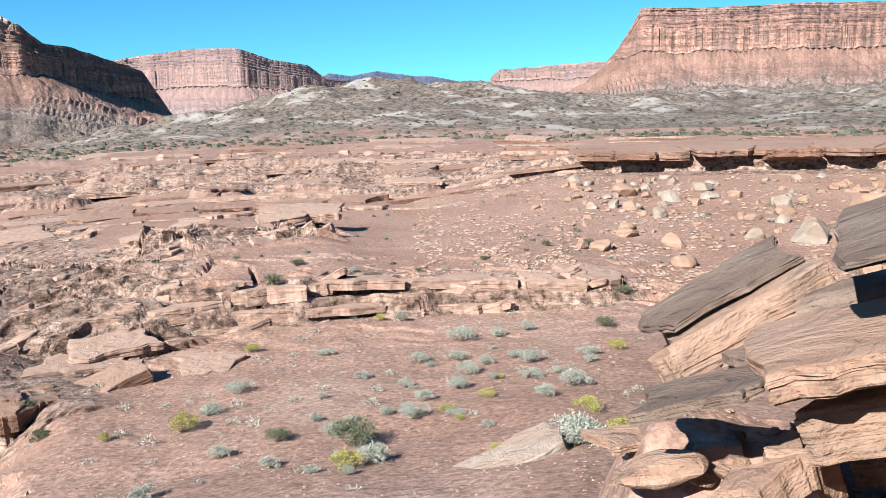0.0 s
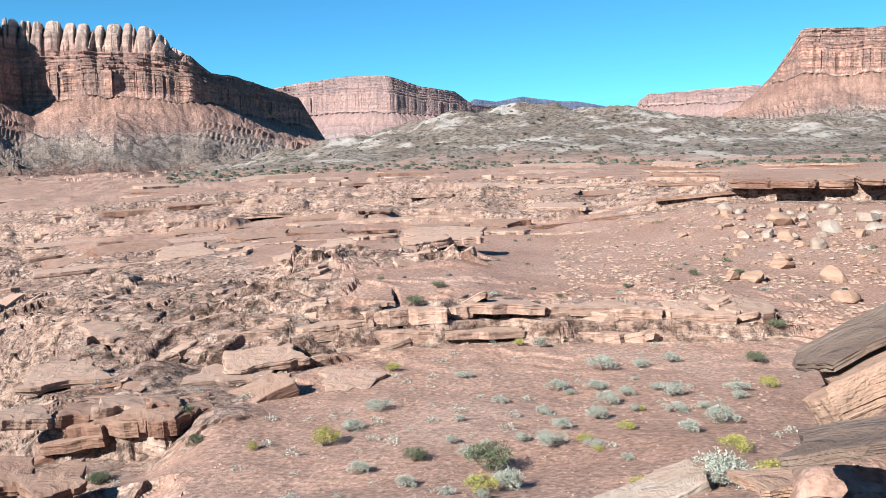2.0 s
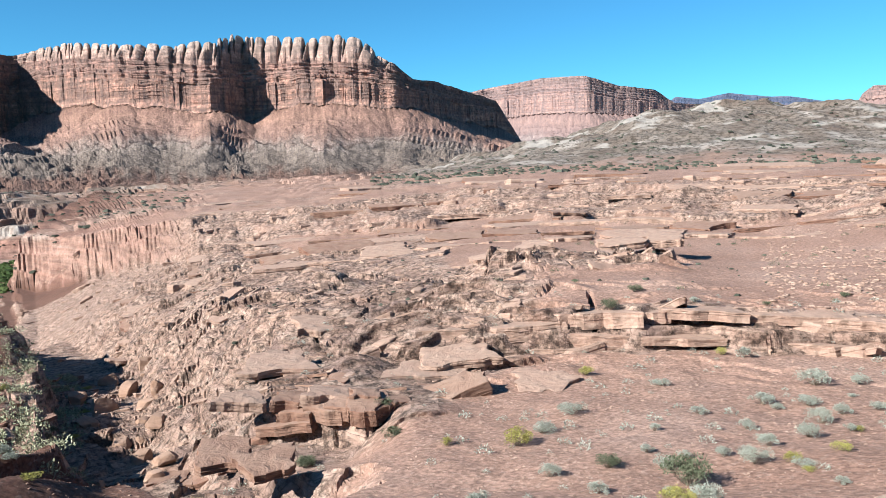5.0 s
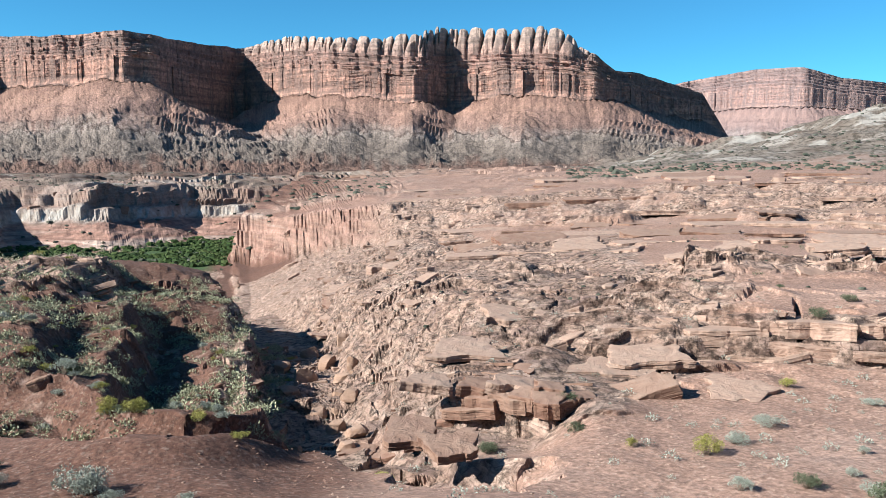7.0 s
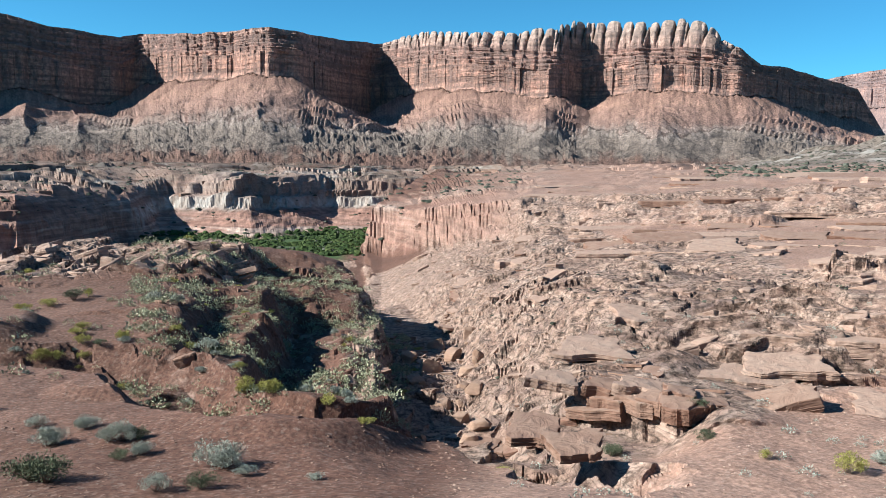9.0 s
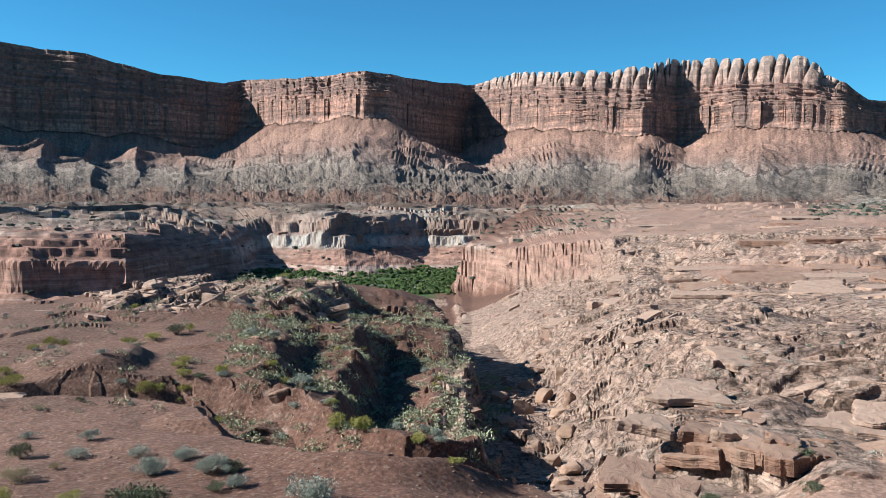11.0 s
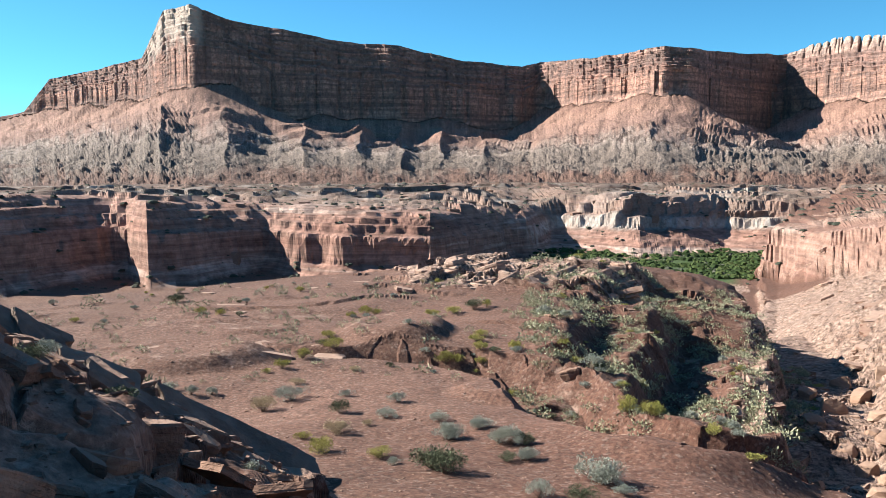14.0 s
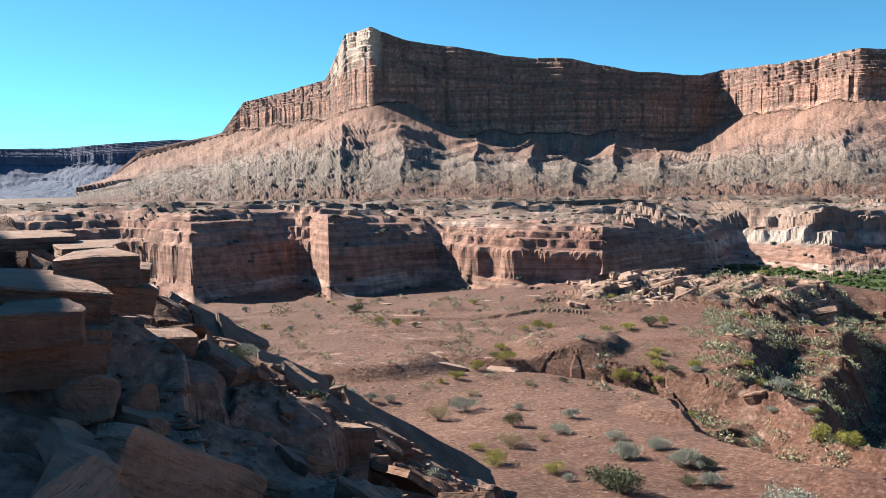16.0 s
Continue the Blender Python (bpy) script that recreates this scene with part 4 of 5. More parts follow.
# dark as desert varnish, and in place of shade in heap and spur
VARNISH_SHADE = rock_material("varnish_shade_sandstone", [(0.3, (0.070, 0.049, 0.041)), (0.5, (0.115, 0.081, 0.064)), (0.75, (0.210, 0.143, 0.105))], 0.7, 0.12, 0.05)
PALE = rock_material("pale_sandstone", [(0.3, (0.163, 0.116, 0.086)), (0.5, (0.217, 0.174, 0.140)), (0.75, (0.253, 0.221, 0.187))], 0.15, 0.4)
# stops darkened to deepen the shade on the spur's blocks
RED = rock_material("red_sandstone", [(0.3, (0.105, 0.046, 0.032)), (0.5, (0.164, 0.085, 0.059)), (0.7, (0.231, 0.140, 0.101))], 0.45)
ROCKS = {"tan": TAN, "dark": VARNISH_SHADE, "pale": PALE, "red": RED, "salmon": SALMON}


def slab_mesh(name, long, deep, thick, seed, material, around=44, beds=6, rag=0.05):
    """A broken slab of bedded rock, its top at z = 0, its long front edge along x at y = 0."""
    rs = np.random.RandomState(seed)
    # outline: a rectangle with broken corners
    t = np.linspace(0, 4, around, endpoint=False)
    side, f = np.floor(t).astype(int), t % 1
    ox = np.choose(side, [f, 1 + 0 * f, 1 - f, 0 * f]) * long
    oy = np.choose(side, [0 * f, f, 1 + 0 * f, 1 - f]) * deep
    jag = min(long, deep)
    soft_n = lambda: np.convolve(np.tile(rs.normal(0, rag * jag, around), 3), [0.25, 0.5, 0.25], "same")[around:2 * around]
    ox = ox + soft_n() + 0.12 * jag * np.sin(3.1 * t + rs.rand() * 6)
    oy = oy + soft_n() + 0.10 * jag * np.sin(2.3 * t + rs.rand() * 6) * (oy > 0.1 * deep)
    cx, cy = ox.mean(), oy.mean()
    verts, faces = [], []
    inset = rs.normal(0, 0.014, beds + 1)
    levels = np.sort(np.concatenate([[0, 1], rs.rand(beds - 1) * 0.8 + 0.1]))
    rings = [(0.55, 0.012), (0.93, 0.0)]
    for k in range(beds):
        rings += [(1.0 + inset[k] * 0.9, -(levels[k] + (0.04 if k == 0 else 0.012))), (1.0 + inset[k] * 0.9, -(levels[k + 1] - 0.008))]
    rings += [(0.9, -1.0)]
    wob = rs.normal(0, 0.010, (len(rings), around)) + 0.05 * np.sin(np.linspace(0, 19, around) + rs.rand() * 6)
    for k, (q, h) in enumerate(rings):
        g = q * (1 + wob[k] * (1 if k > 1 else 0.3))
        for i in range(around):
            verts.append((cx + (ox[i] - cx) * g[i], cy + (oy[i] - cy) * g[i], h * thick + 0.03 * thick * math.sin(ox[i] * 2.1 / jag + oy[i] * 1.7 / jag + seed)))
    for k in range(len(rings) - 1):
        for i in range(around):
            n = (i + 1) % around
            faces.append((k * around + i, (k + 1) * around + i, (k + 1) * around + n, k * around + n))
    faces.append(tuple(range(around)))
    faces.append(tuple(reversed(range((len(rings) - 1) * around, len(rings) * around))))
    me = bpy.data.meshes.new(name)
    me.from_pydata(verts, [], faces)
    me.materials.append(material)
    me.update()
    return me


def boulder_mesh(name, seed, material, flat=0.75, cuts=15, fine=3):
    """A boulder about 1 m across with broken faces, centred."""
    rs = np.random.RandomState(seed)
    bm = bmesh.new()
    bmesh.ops.create_icosphere(bm, subdivisions=fine, radius=0.5)
    co = np.array([v.co for v in bm.verts])
    for _ in range(cuts):
        n = rs.normal(0, 1, 3)
        n /= np.linalg.norm(n)
        d = 0.25 + 0.17 * rs.rand()
        over = np.maximum(0, co @ n - d)
        co = co - over[:, None] * n * 0.93
    co = co * (1 + 0.07 * n2(co[:, 0] * 4 + co[:, 2] * 3, co[:, 1] * 4 - co[:, 2] * 2.3, seed))[:, None]
    co = co * (1 + 0.025 * n2(co[:, 0] * 14 + co[:, 2] * 11, co[:, 1] * 14, seed + 1))[:, None]
    co[:, 2] *= flat
    for v, c in zip(bm.verts, co):
        v.co = c
    me = bpy.data.meshes.new(name)
    bm.to_mesh(me)
    bm.free()
    me.materials.append(material)
    return me


def at3(p):
    px, py = plan(p[0], p[1])
    return Vector((float(px), float(py), EYE + p[2]))


def edge_slab(name, pa, pb, deep, thick, tilt, seed, material, label, group="", rag=0.05):
    """A slab whose front top edge runs from pa to pb (azimuth, distance, height over the eye)."""
    a, b = at3(pa), at3(pb)
    ex = (b - a).normalized()
    away = Vector((a.x + b.x, a.y + b.y, 0)).normalized()
    ey = (away - ex * away.dot(ex)).normalized()
    ey.rotate(Matrix.Rotation(radians(tilt), 3, ex))
    ez = ex.cross(ey)
    m = Matrix((ex, ey, ez)).transposed().to_4x4()
    m.translation = a
    ob = new(name, slab_mesh(name, (b - a).length, deep, thick, seed, material, rag=rag))
    ob.matrix_world = m
    return tagged(ob, label, "rock", group)


# pa, pb, depth, thickness, tilt, stone
NEAR_RIGHT = [
    ((-15.7, 10.0, -2.62), (-24.4, 10.6, -1.66), 1.1, 0.50, 3, "tan"),
    ((-15.2, 10.2, -2.46), (-24.0, 10.9, -1.52), 1.2, 0.10, 9, "dark"),
    ((-19.0, 9.8, -2.76), (-25.4, 10.2, -2.09), 0.9, 0.32, 5, "tan"),
    ((-12.6, 7.2, -2.53), (-20.6, 7.0, -2.16), 0.9, 0.11, -4, "dark"),
    ((-20.4, 6.9, -2.06), (-30.7, 6.9, -1.62), 2.2, 0.27, 0, "tan"),
    # the next two are coloured dark in place of the black shade there
    ((-25.5, 7.3, -1.17), (-32.6, 7.3, -0.79), 3.6, 0.07, 3, "dark"),
    ((-24.7, 9.9, -1.94), (-34.9, 9.9, -1.28), 1.5, 2.2, 0, "dark"),
    ((-24.3, 7.5, -2.43), (-30.9, 7.4, -2.12), 1, 0.5, 0, "tan"),
    ((-22.1, 8.1, -3.05), (-25.7, 8.0, -2.97), 0.35, 0.1, 0, "tan"),
    ((-21.7, 8.0, -3.16), (-25.0, 7.9, -3.03), 0.5, 0.6, 0, "tan"),
    ((-11.2, 8.6, -3.40), (-16.6, 8.9, -3.31), 0.7, 0.1, 0, "tan"),
    ((-17.2, 8.4, -3.28), (-19.9, 8.4, -3.18), 0.5, 0.5, 0, "tan"),
    ((-18.5, 6.6, -2.90), (-21.8, 6.4, -2.74), 0.5, 0.3, 0, "tan"),
    ((-1.6, 21.0, -9.53), (-8.5, 22.0, -8.53), 1.6, 0.7, 6, "pale"),
    ((-15.3, 10.5, -2.89), (-16.6, 10.7, -2.73), 0.5, 0.35, 0, "tan"),
    ((-20.8, 9.0, -2.51), (-23.2, 9.2, -2.41), 0.6, 0.12, 5, "dark"),
]
WORDS = {"dark": "leaning sandstone slab in a rock heap, dark with desert varnish and painted shade", "tan": "broken tan sandstone slab in a heap of fallen rock", "pale": "whitish weathered sandstone slab lying on the gravel slope"}
for i, (pa, pb, deep, thick, tilt, stone) in enumerate(NEAR_RIGHT):
    edge_slab("sandstone_slab", pa, pb, deep, thick, tilt, 700 + i, ROCKS[stone], WORDS[stone], "slabs of the rock heap")
NEAR_LEFT = [
    ((114.2, 14.0, -0.74), (108.8, 14.0, -0.76), 2.5, 0.2, 0),
    ((109.7, 13.0, -0.87), (105.6, 13.0, -0.88), 2, 0.16, 0),
    ((109.1, 11.5, -0.90), (105.3, 11.5, -0.89), 2.2, 0.42, 0),
    ((105.5, 12.5, -1.14), (103.8, 12.5, -1.19), 1.2, 0.2, 0),
    ((113.7, 10.0, -0.99), (107.1, 10.0, -1.16), 2, 0.5, 0),
    ((113.8, 9.0, -1.19), (109.1, 9.0, -1.21), 1.2, 0.36, 0),
    ((110.1, 9.8, -1.48), (106.9, 9.8, -1.56), 1, 0.32, 0),
    ((106.9, 12.6, -1.37), (103.1, 13.0, -1.56), 1.6, 0.4, 0),
    ((113.0, 9.4, -1.56), (107.7, 9.6, -1.67), 1, 0.5, 0),
    ((104.6, 15.0, -2.61), (101.1, 15.2, -2.67), 1, 0.5, 3),
    ((105.9, 7.6, -2.07), (97.4, 8.6, -3.03), 0.55, 0.55, -25),
    ((109.0, 6.9, -2.05), (106.8, 7.0, -2.23), 0.5, 0.5, -10),
    ((109.5, 7.9, -2.23), (107.3, 8.1, -2.41), 0.6, 0.3, 0),
    ((113.5, 6.3, -2.17), (109.0, 6.9, -2.05), 0.35, 0.6, -30),
]
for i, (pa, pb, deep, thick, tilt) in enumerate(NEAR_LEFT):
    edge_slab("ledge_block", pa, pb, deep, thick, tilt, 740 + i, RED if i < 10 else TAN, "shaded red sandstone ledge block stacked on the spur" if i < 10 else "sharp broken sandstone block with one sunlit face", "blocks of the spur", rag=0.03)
SPUR_SLABS = [
    ((101.9, 24.0, -3.83), (95.8, 25.0, -5.42), 1.6, 0.4),
    ((100.9, 19.0, -3.87), (97.3, 19.5, -5.42), 1.2, 0.35),
    ((96.9, 22.0, -4.92), (92.2, 22.5, -6.10), 1.4, 0.35),
    ((95.4, 20.0, -5.05), (87.7, 21.0, -7.37), 1.5, 0.35),
    ((92.5, 19.0, -5.96), (86.8, 19.5, -7.27), 1.2, 0.3),
    ((90.9, 23.0, -6.68), (85.2, 24.0, -8.68), 1.4, 0.3),
    ((95.9, 17.0, -5.67), (90.2, 17.5, -6.73), 1.2, 0.3),
    ((94.0, 21.0, -5.89), (90.9, 21.5, -6.85), 1, 0.3),
    ((107.1, 13.0, -2.53), (105.0, 13.5, -2.89), 1.2, 0.5),
    ((89.3, 26.0, -7.77), (80.6, 27.0, -10.45), 1.3, 0.3),
    ((99.0, 24.5, -4.40), (96.5, 25.0, -5.23), 1.2, 0.3),
    ((87.0, 27.0, -8.87), (83.4, 27.5, -10.05), 1.2, 0.3),
]
# slabs take the dark stone so the spur's shade looks deeper
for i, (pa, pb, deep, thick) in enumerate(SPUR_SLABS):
    edge_slab("sandstone_slab", pa, pb, deep, thick, 18, 770 + i, VARNISH_SHADE, "dark tilted sandstone slab on the shaded talus spur", "slabs of the spur")

VARIANTS = 8
boulders = {k: [boulder_mesh("boulder", 800 + 20 * j + i, ROCKS[k], 0.6 + 0.06 * i) for i in range(VARIANTS)] for j, k in enumerate(("tan", "pale", "red"))}
slabs = {k: [slab_mesh("slab", 1.0, 0.45 + 0.07 * i, 0.11 + 0.025 * (i % 4), 900 + 20 * j + i, ROCKS[k], around=28, beds=4, rag=0.10) for i in range(VARIANTS)] for j, k in enumerate(("salmon", "red"))}


def boulder(az_, r, size, stone, label, group, sink=0.2, z=None, i=0):
    ob = new("boulder", boulders[stone][i % VARIANTS])
    px, py = plan(az_, r)
    h = (ground_height(az_, r) if z is None else EYE + z) + size * (0.30 - sink)
    turn = rng.rand(3)
    ob.matrix_world = pose(float(px), float(py), h, 25 * (turn[0] - 0.5), 25 * (turn[1] - 0.5), 360 * turn[2]) @ Matrix.Diagonal((size, size * (0.8 + 0.4 * turn[1]), size * (0.85 + 0.3 * turn[0]), 1))
    return tagged(ob, label, "boulder", group)


rng = np.random.RandomState(5)
for p, size in (((-15.1, 8.0, -3.39), 0.85), ((-20.2, 7.9, -3.25), 0.46), ((-17.8, 8.2, -3.49), 0.3)):
    boulder(p[0], p[1], size, "tan", "rounded tan sandstone block in the rock heap", "slabs of the rock heap", z=p[2], sink=0.25, i=int(size * 10))
for p, size in (((108.4, 9.0, -2.2), 0.7), ((105.3, 10.0, -2.6), 0.7)):
    boulder(p[0], p[1], size, "red", "shaded red rounded boulder among ledge blocks", "blocks of the spur", z=p[2], sink=0.25, i=int(size * 10))
# fallen boulders on the slope under the rim
SLOPE = [(-17.4, 104.2, 3.5), (-12.5, 100.8, 3.8), (-14.6, 87.8, 2.4), (-12.9, 91.9, 2.5), (-24.2, 77.2, 3.7), (-26.6, 77.1, 4.7), (-20.7, 77.6, 2.1), (-15.7, 72.6, 2.5), (-19.9, 64.3, 2.6), (-16.3, 64.4, 2.2), (-27.6, 93.5, 5.1)]
for i, (a_, r_, w_) in enumerate(SLOPE):
    boulder(a_, r_, w_, "pale" if i in (0, 2, 4, 5, 6) else "tan", "large pale sandstone boulder fallen on the red slope" if i in (0, 2, 4, 5, 6) else "tan sandstone boulder half sunk in the slope", "boulders on the slope", i=i)
# stones along the wash and the mound
for i, (a_, r_, w_) in enumerate([(59.2, 44.5, 1.7), (46.8, 55.0, 2.1), (43.4, 51.6, 1.1), (44.6, 85.0, 2.6), (46.2, 78.0, 2.6), (45.2, 66, 2.4), (47.2, 72, 2.0), (44.0, 60, 1.8)]):
    boulder(a_, r_, w_, "tan" if i else "red", "sandstone boulder lying beside the shaded wash", "boulders of the wash", i=i + 3)


# weathered sheets that jut out over the slickrock
SHEETS = [
    ((39.1, 42.0, -11.63), (36.0, 42.0, -11.92), 1.6, 0.55, 6, "salmon"),
    ((35.2, 42.0, -11.84), (32.4, 42.0, -12.14), 1.5, 0.60, 5, "red"),
    ((32.9, 41.5, -11.52), (29.7, 41.5, -11.92), 1.6, 0.65, 5, "salmon"),
    ((30.1, 40.5, -11.45), (28.0, 40.5, -11.56), 1.3, 0.80, 3, "red"),
    ((29.6, 58.0, -11.16), (25.8, 58.0, -11.50), 4.0, 0.55, 4, "salmon"),
    ((33.6, 57.0, -11.24), (29.5, 57.5, -11.58), 3.6, 0.50, 5, "salmon"),
    ((24.8, 41.0, -12.63), (20.4, 42.5, -11.48), 2.2, 0.90, 14, "red"),
    ((18.8, 43.0, -12.09), (14.5, 42.5, -12.11), 3.2, 0.45, 6, "salmon"),
    ((18.3, 56.0, -10.92), (13.8, 55.0, -11.08), 4.5, 0.60, 5, "salmon"),
    ((21.9, 66.0, -10.98), (18.9, 66.0, -10.76), 3.0, 0.40, 4, "salmon"),
    ((21.9, 57.0, -11.23), (17.9, 57.0, -10.87), 3.5, 0.70, 4, "salmon"),
    ((24.2, 47.0, -11.73), (19.5, 48.0, -11.47), 3.4, 0.50, 8, "salmon"),
    ((12.0, 54.0, -10.90), (6.8, 54.0, -10.59), 3.4, 1.00, 2, "salmon"),
    ((6.8, 54.5, -11.06), (2.2, 55.0, -11.02), 3.0, 0.90, 2, "salmon"),
    ((2.7, 55.0, -11.13), (-1.4, 55.5, -11.20), 3.0, 0.70, 3, "salmon"),
    ((-2.8, 55.5, -11.58), (-6.8, 56.0, -11.70), 3.2, 0.60, 3, "salmon"),
    ((18.0, 84.0, -9.21), (15.7, 84.0, -8.74), 4.0, 0.70, 6, "salmon"),
    ((20.2, 82.0, -9.88), (18.0, 84.0, -9.03), 3.5, 0.60, 8, "salmon"),
    ((9.1, 88.0, -8.77), (6.8, 88.0, -8.54), 4.5, 0.80, 5, "salmon"),
    ((12.2, 86.0, -9.06), (9.5, 87.0, -8.69), 4.0, 0.70, 6, "salmon"),
    ((16.0, 80.0, -10.10), (10.8, 81.0, -9.69), 4.0, 0.50, 6, "salmon"),
    ((27.3, 46.0, -11.99), (22.2, 46.0, -12.17), 3.0, 0.40, 5, "salmon"),
    ((37.1, 48.0, -11.74), (32.7, 48.0, -11.78), 3.4, 0.45, 6, "salmon"),
    ((40.2, 33.0, -11.68), (36.8, 33.0, -11.72), 2.2, 0.40, 10, "red"),
    ((37.2, 31.5, -11.77), (33.5, 32.0, -11.71), 1.8, 0.40, 12, "red"),
]
for i, (pa, pb, deep, thick, tilt, stone) in enumerate(SHEETS):
    edge_slab("ledge_block", pa, pb, deep, thick, tilt, 1600 + i, ROCKS[stone], "weathered salmon sandstone sheet jutting over the slickrock" if stone == "salmon" else "rounded red sandstone block jutting over a crumbling bank", "sheets of the slickrock", rag=0.08)


def scatter(n, az0, az1, r0, r1, size, kind, stone, label, group, seed, dip=(0, 0), sink=0.1):
    """Loose stones over a stretch of the plan; larger ones are fewer."""
    rs = np.random.RandomState(seed)
    a_ = az0 + (az1 - az0) * rs.rand(n)
    r_ = np.sqrt(r0 ** 2 + (r1 ** 2 - r0 ** 2) * rs.rand(n))
    h = land(a_, r_)[0]
    px, py = plan(a_, r_)
    for i in range(n):
        s = size * (0.45 + 1.4 * rs.rand() ** 2.5)
        me = (boulders if kind == "boulder" else slabs)[stone][i % VARIANTS]
        ob = new("boulder" if kind == "boulder" else "sandstone_slab", me)
        lift = s * (0.18 if kind == "boulder" else 0.13)
        ob.matrix_world = pose(px[i], py[i], h[i] + lift - sink * s, -abs(dip[0]) + rs.normal(-5, 5), dip[1] + rs.normal(0, 6), a_[i] + rs.normal(0, 28) + (180 if rs.rand() < 0.3 else 0)) @ Matrix.Diagonal((s, s * (0.7 + 0.6 * rs.rand()), s * (0.7 + 0.6 * rs.rand()), 1))
        tagged(ob, label, "rock", group)


scatter(44, 18, 46, 46, 118, 1.8, "slab", "salmon", "flat salmon sandstone slab on broken slickrock", "slabs of the slickrock", 11, (3, -3))
scatter(40, 57, 75, 88, 104, 2.0, "slab", "salmon", "tilted sandstone slab on the low red ridge", "slabs of the ridge", 12, (7, -9), 0.16)
scatter(20, 8, 21, 74, 92, 1.8, "slab", "salmon", "tilted sandstone slab on the slope outcrop", "slabs of the outcrop", 13, (8, -12))
scatter(14, 24, 42, 38, 48, 1.6, "slab", "red", "small broken slab under the knobbed ledge", "slabs of the ledge", 14)
scatter(45, 47, 63, 46, 90, 1.1, "slab", "red", "dark slab on the scrubby bank", "slabs of the bank", 16)
scatter(120, -29, -6, 66, 116, 1.3, "boulder", "tan", "small tan boulder on the red slope", "stones of the slope", 17)
scatter(60, -28, -9, 80, 116, 1.5, "boulder", "pale", "small pale boulder on the red slope", "stones of the slope", 18)
scatter(30, 42, 48, 42, 95, 1.5, "boulder", "tan", "boulder in the shaded wash", "boulders of the wash", 19)
scatter(50, 84, 106, 12, 25, 0.8, "slab", "red", "dark rubble slab on the shaded spur", "slabs of the spur", 20, (-38, 0))
scatter(16, -29, -11, 6.5, 12, 0.2, "boulder", "tan", "small tan stone in the rock heap", "slabs of the rock heap", 21)
scatter(26, 66, 92, 52, 96, 1.4, "slab", "salmon", "low flat sandstone slab on the plain", "slabs of the plain", 22)


def ledge_row(n, az0, az1, far, long, deep, thick, stone, label, group, seed, drop=0.0, tilt=2, out=0.5, name="ledge_block"):
    """Blocks of a rimrock ledge, end to end with gaps, jutting out a little over the face."""
    rs = np.random.RandomState(seed)
    for i in range(n):
        a0 = az0 + (az1 - az0) * (i + 0.25 * rs.rand()) / n
        r0 = float(far(a0))
        ln = long * (0.6 + 0.8 * rs.rand())
        a1 = a0 - math.degrees(ln / r0)
        r1 = float(far(a1))
        z0 = ground_height(a0, r0 + 1.0) - EYE - drop + rs.normal(0, 0.12 * thick)
        z1 = ground_height(a1, r1 + 1.0) - EYE - drop + rs.normal(0, 0.12 * thick)
        jut = out * (0.3 + 1.0 * rs.rand())
        edge_slab(name, (a0, r0 - jut, z0), (a1, r1 - jut, z0 + 0.4 * (z1 - z0)), deep * (0.7 + 0.6 * rs.rand()), thick * (0.5 + 0.9 * rs.rand()), tilt + rs.normal(0, 5), seed + 1 + i, ROCKS[stone], label, group, rag=0.07)


cross = lambda q: float(np.interp(q, [-16, -8, 0, 8, 13, 20, 26], [56, 54, 53, 52, 51.5, 50, 50]) + 1.8 * n2(np.array([q / 4.0]), np.array([0.0]), 9)[0] + 0.5 * n2(np.array([q / 1.7]), np.array([0.0]), 10)[0])
ledge_row(9, 25, -13, lambda q: cross(q) + 1.2, 5.2, 3.0, 0.9, "salmon", "thick salmon sandstone block of the ledge across the slope", "blocks of the cross ledge", 1100, 0.12, 1, 0.45)
ledge_row(8, 24, -12, lambda q: cross(q) + 0.4, 5.6, 2.4, 0.8, "salmon", "lower bed of the salmon sandstone ledge", "blocks of the cross ledge", 1130, 1.3, 0, 0.5)
knob = lambda q: float(np.interp(q, [23, 26, 29, 34, 39, 43], [42, 41, 39.5, 42, 44, 45]))
ledge_row(11, 43, 25.5, knob, 1.9, 1.5, 0.8, "red", "rounded red sandstone knob overhanging a crumbling bank", "knobs of the lower ledge", 1160, 0.0, 4, 0.7)
for j, rr in enumerate((114, 124, 135, 147, 160, 178)):
    ledge_row(13, 45, -8, lambda q, rr=rr: rr + 7 * float(n2(np.array([q / 6.0]), np.array([float(rr)]), 15)[0]), 9.5, 5.0, 0.9, "red" if j % 2 else "salmon", "long low rimrock block of the stepped bench", "rimrock of the bench", 1200 + 20 * j, -0.4, 1, 1.0)
for j, rr in enumerate((222, 250, 285, 330)):
    ledge_row(8, 40, -28, lambda q, rr=rr: rr + 14 * float(n2(np.array([q / 7.0]), np.array([float(rr)]), 16)[0]), 20.0, 8.0, 1.3, "red" if j % 2 else "salmon", "long low rimrock block of the far bench", "rimrock of the far bench", 1400 + 20 * j, -0.5, 1, 2.0)
ledge_row(9, -9, -31, lambda q: 126.0 + 2 * float(n2(np.array([q / 3.0]), np.array([3.0]), 15)[0]), 8.0, 8.0, 1.2, "red", "overhanging red rimrock block above the boulder slope", "rimrock over the slope", 1340, -0.3, 0, 4.0)

# ---- scrub ----


def leaf_material(name, low, mid, high):
    m = Nodes(name)
    oi = m.random()
    col = m.ramp(m.geo.outputs["Random Per Island"], [(0.0, low), (0.5, mid), (1.0, high)])
    col = m.mix(m.math("MULTIPLY", oi, 0.35), col, mid)
    m.bsdf.inputs["Specular IOR Level"].default_value = 0.1
    return m.done(col, 0.85)


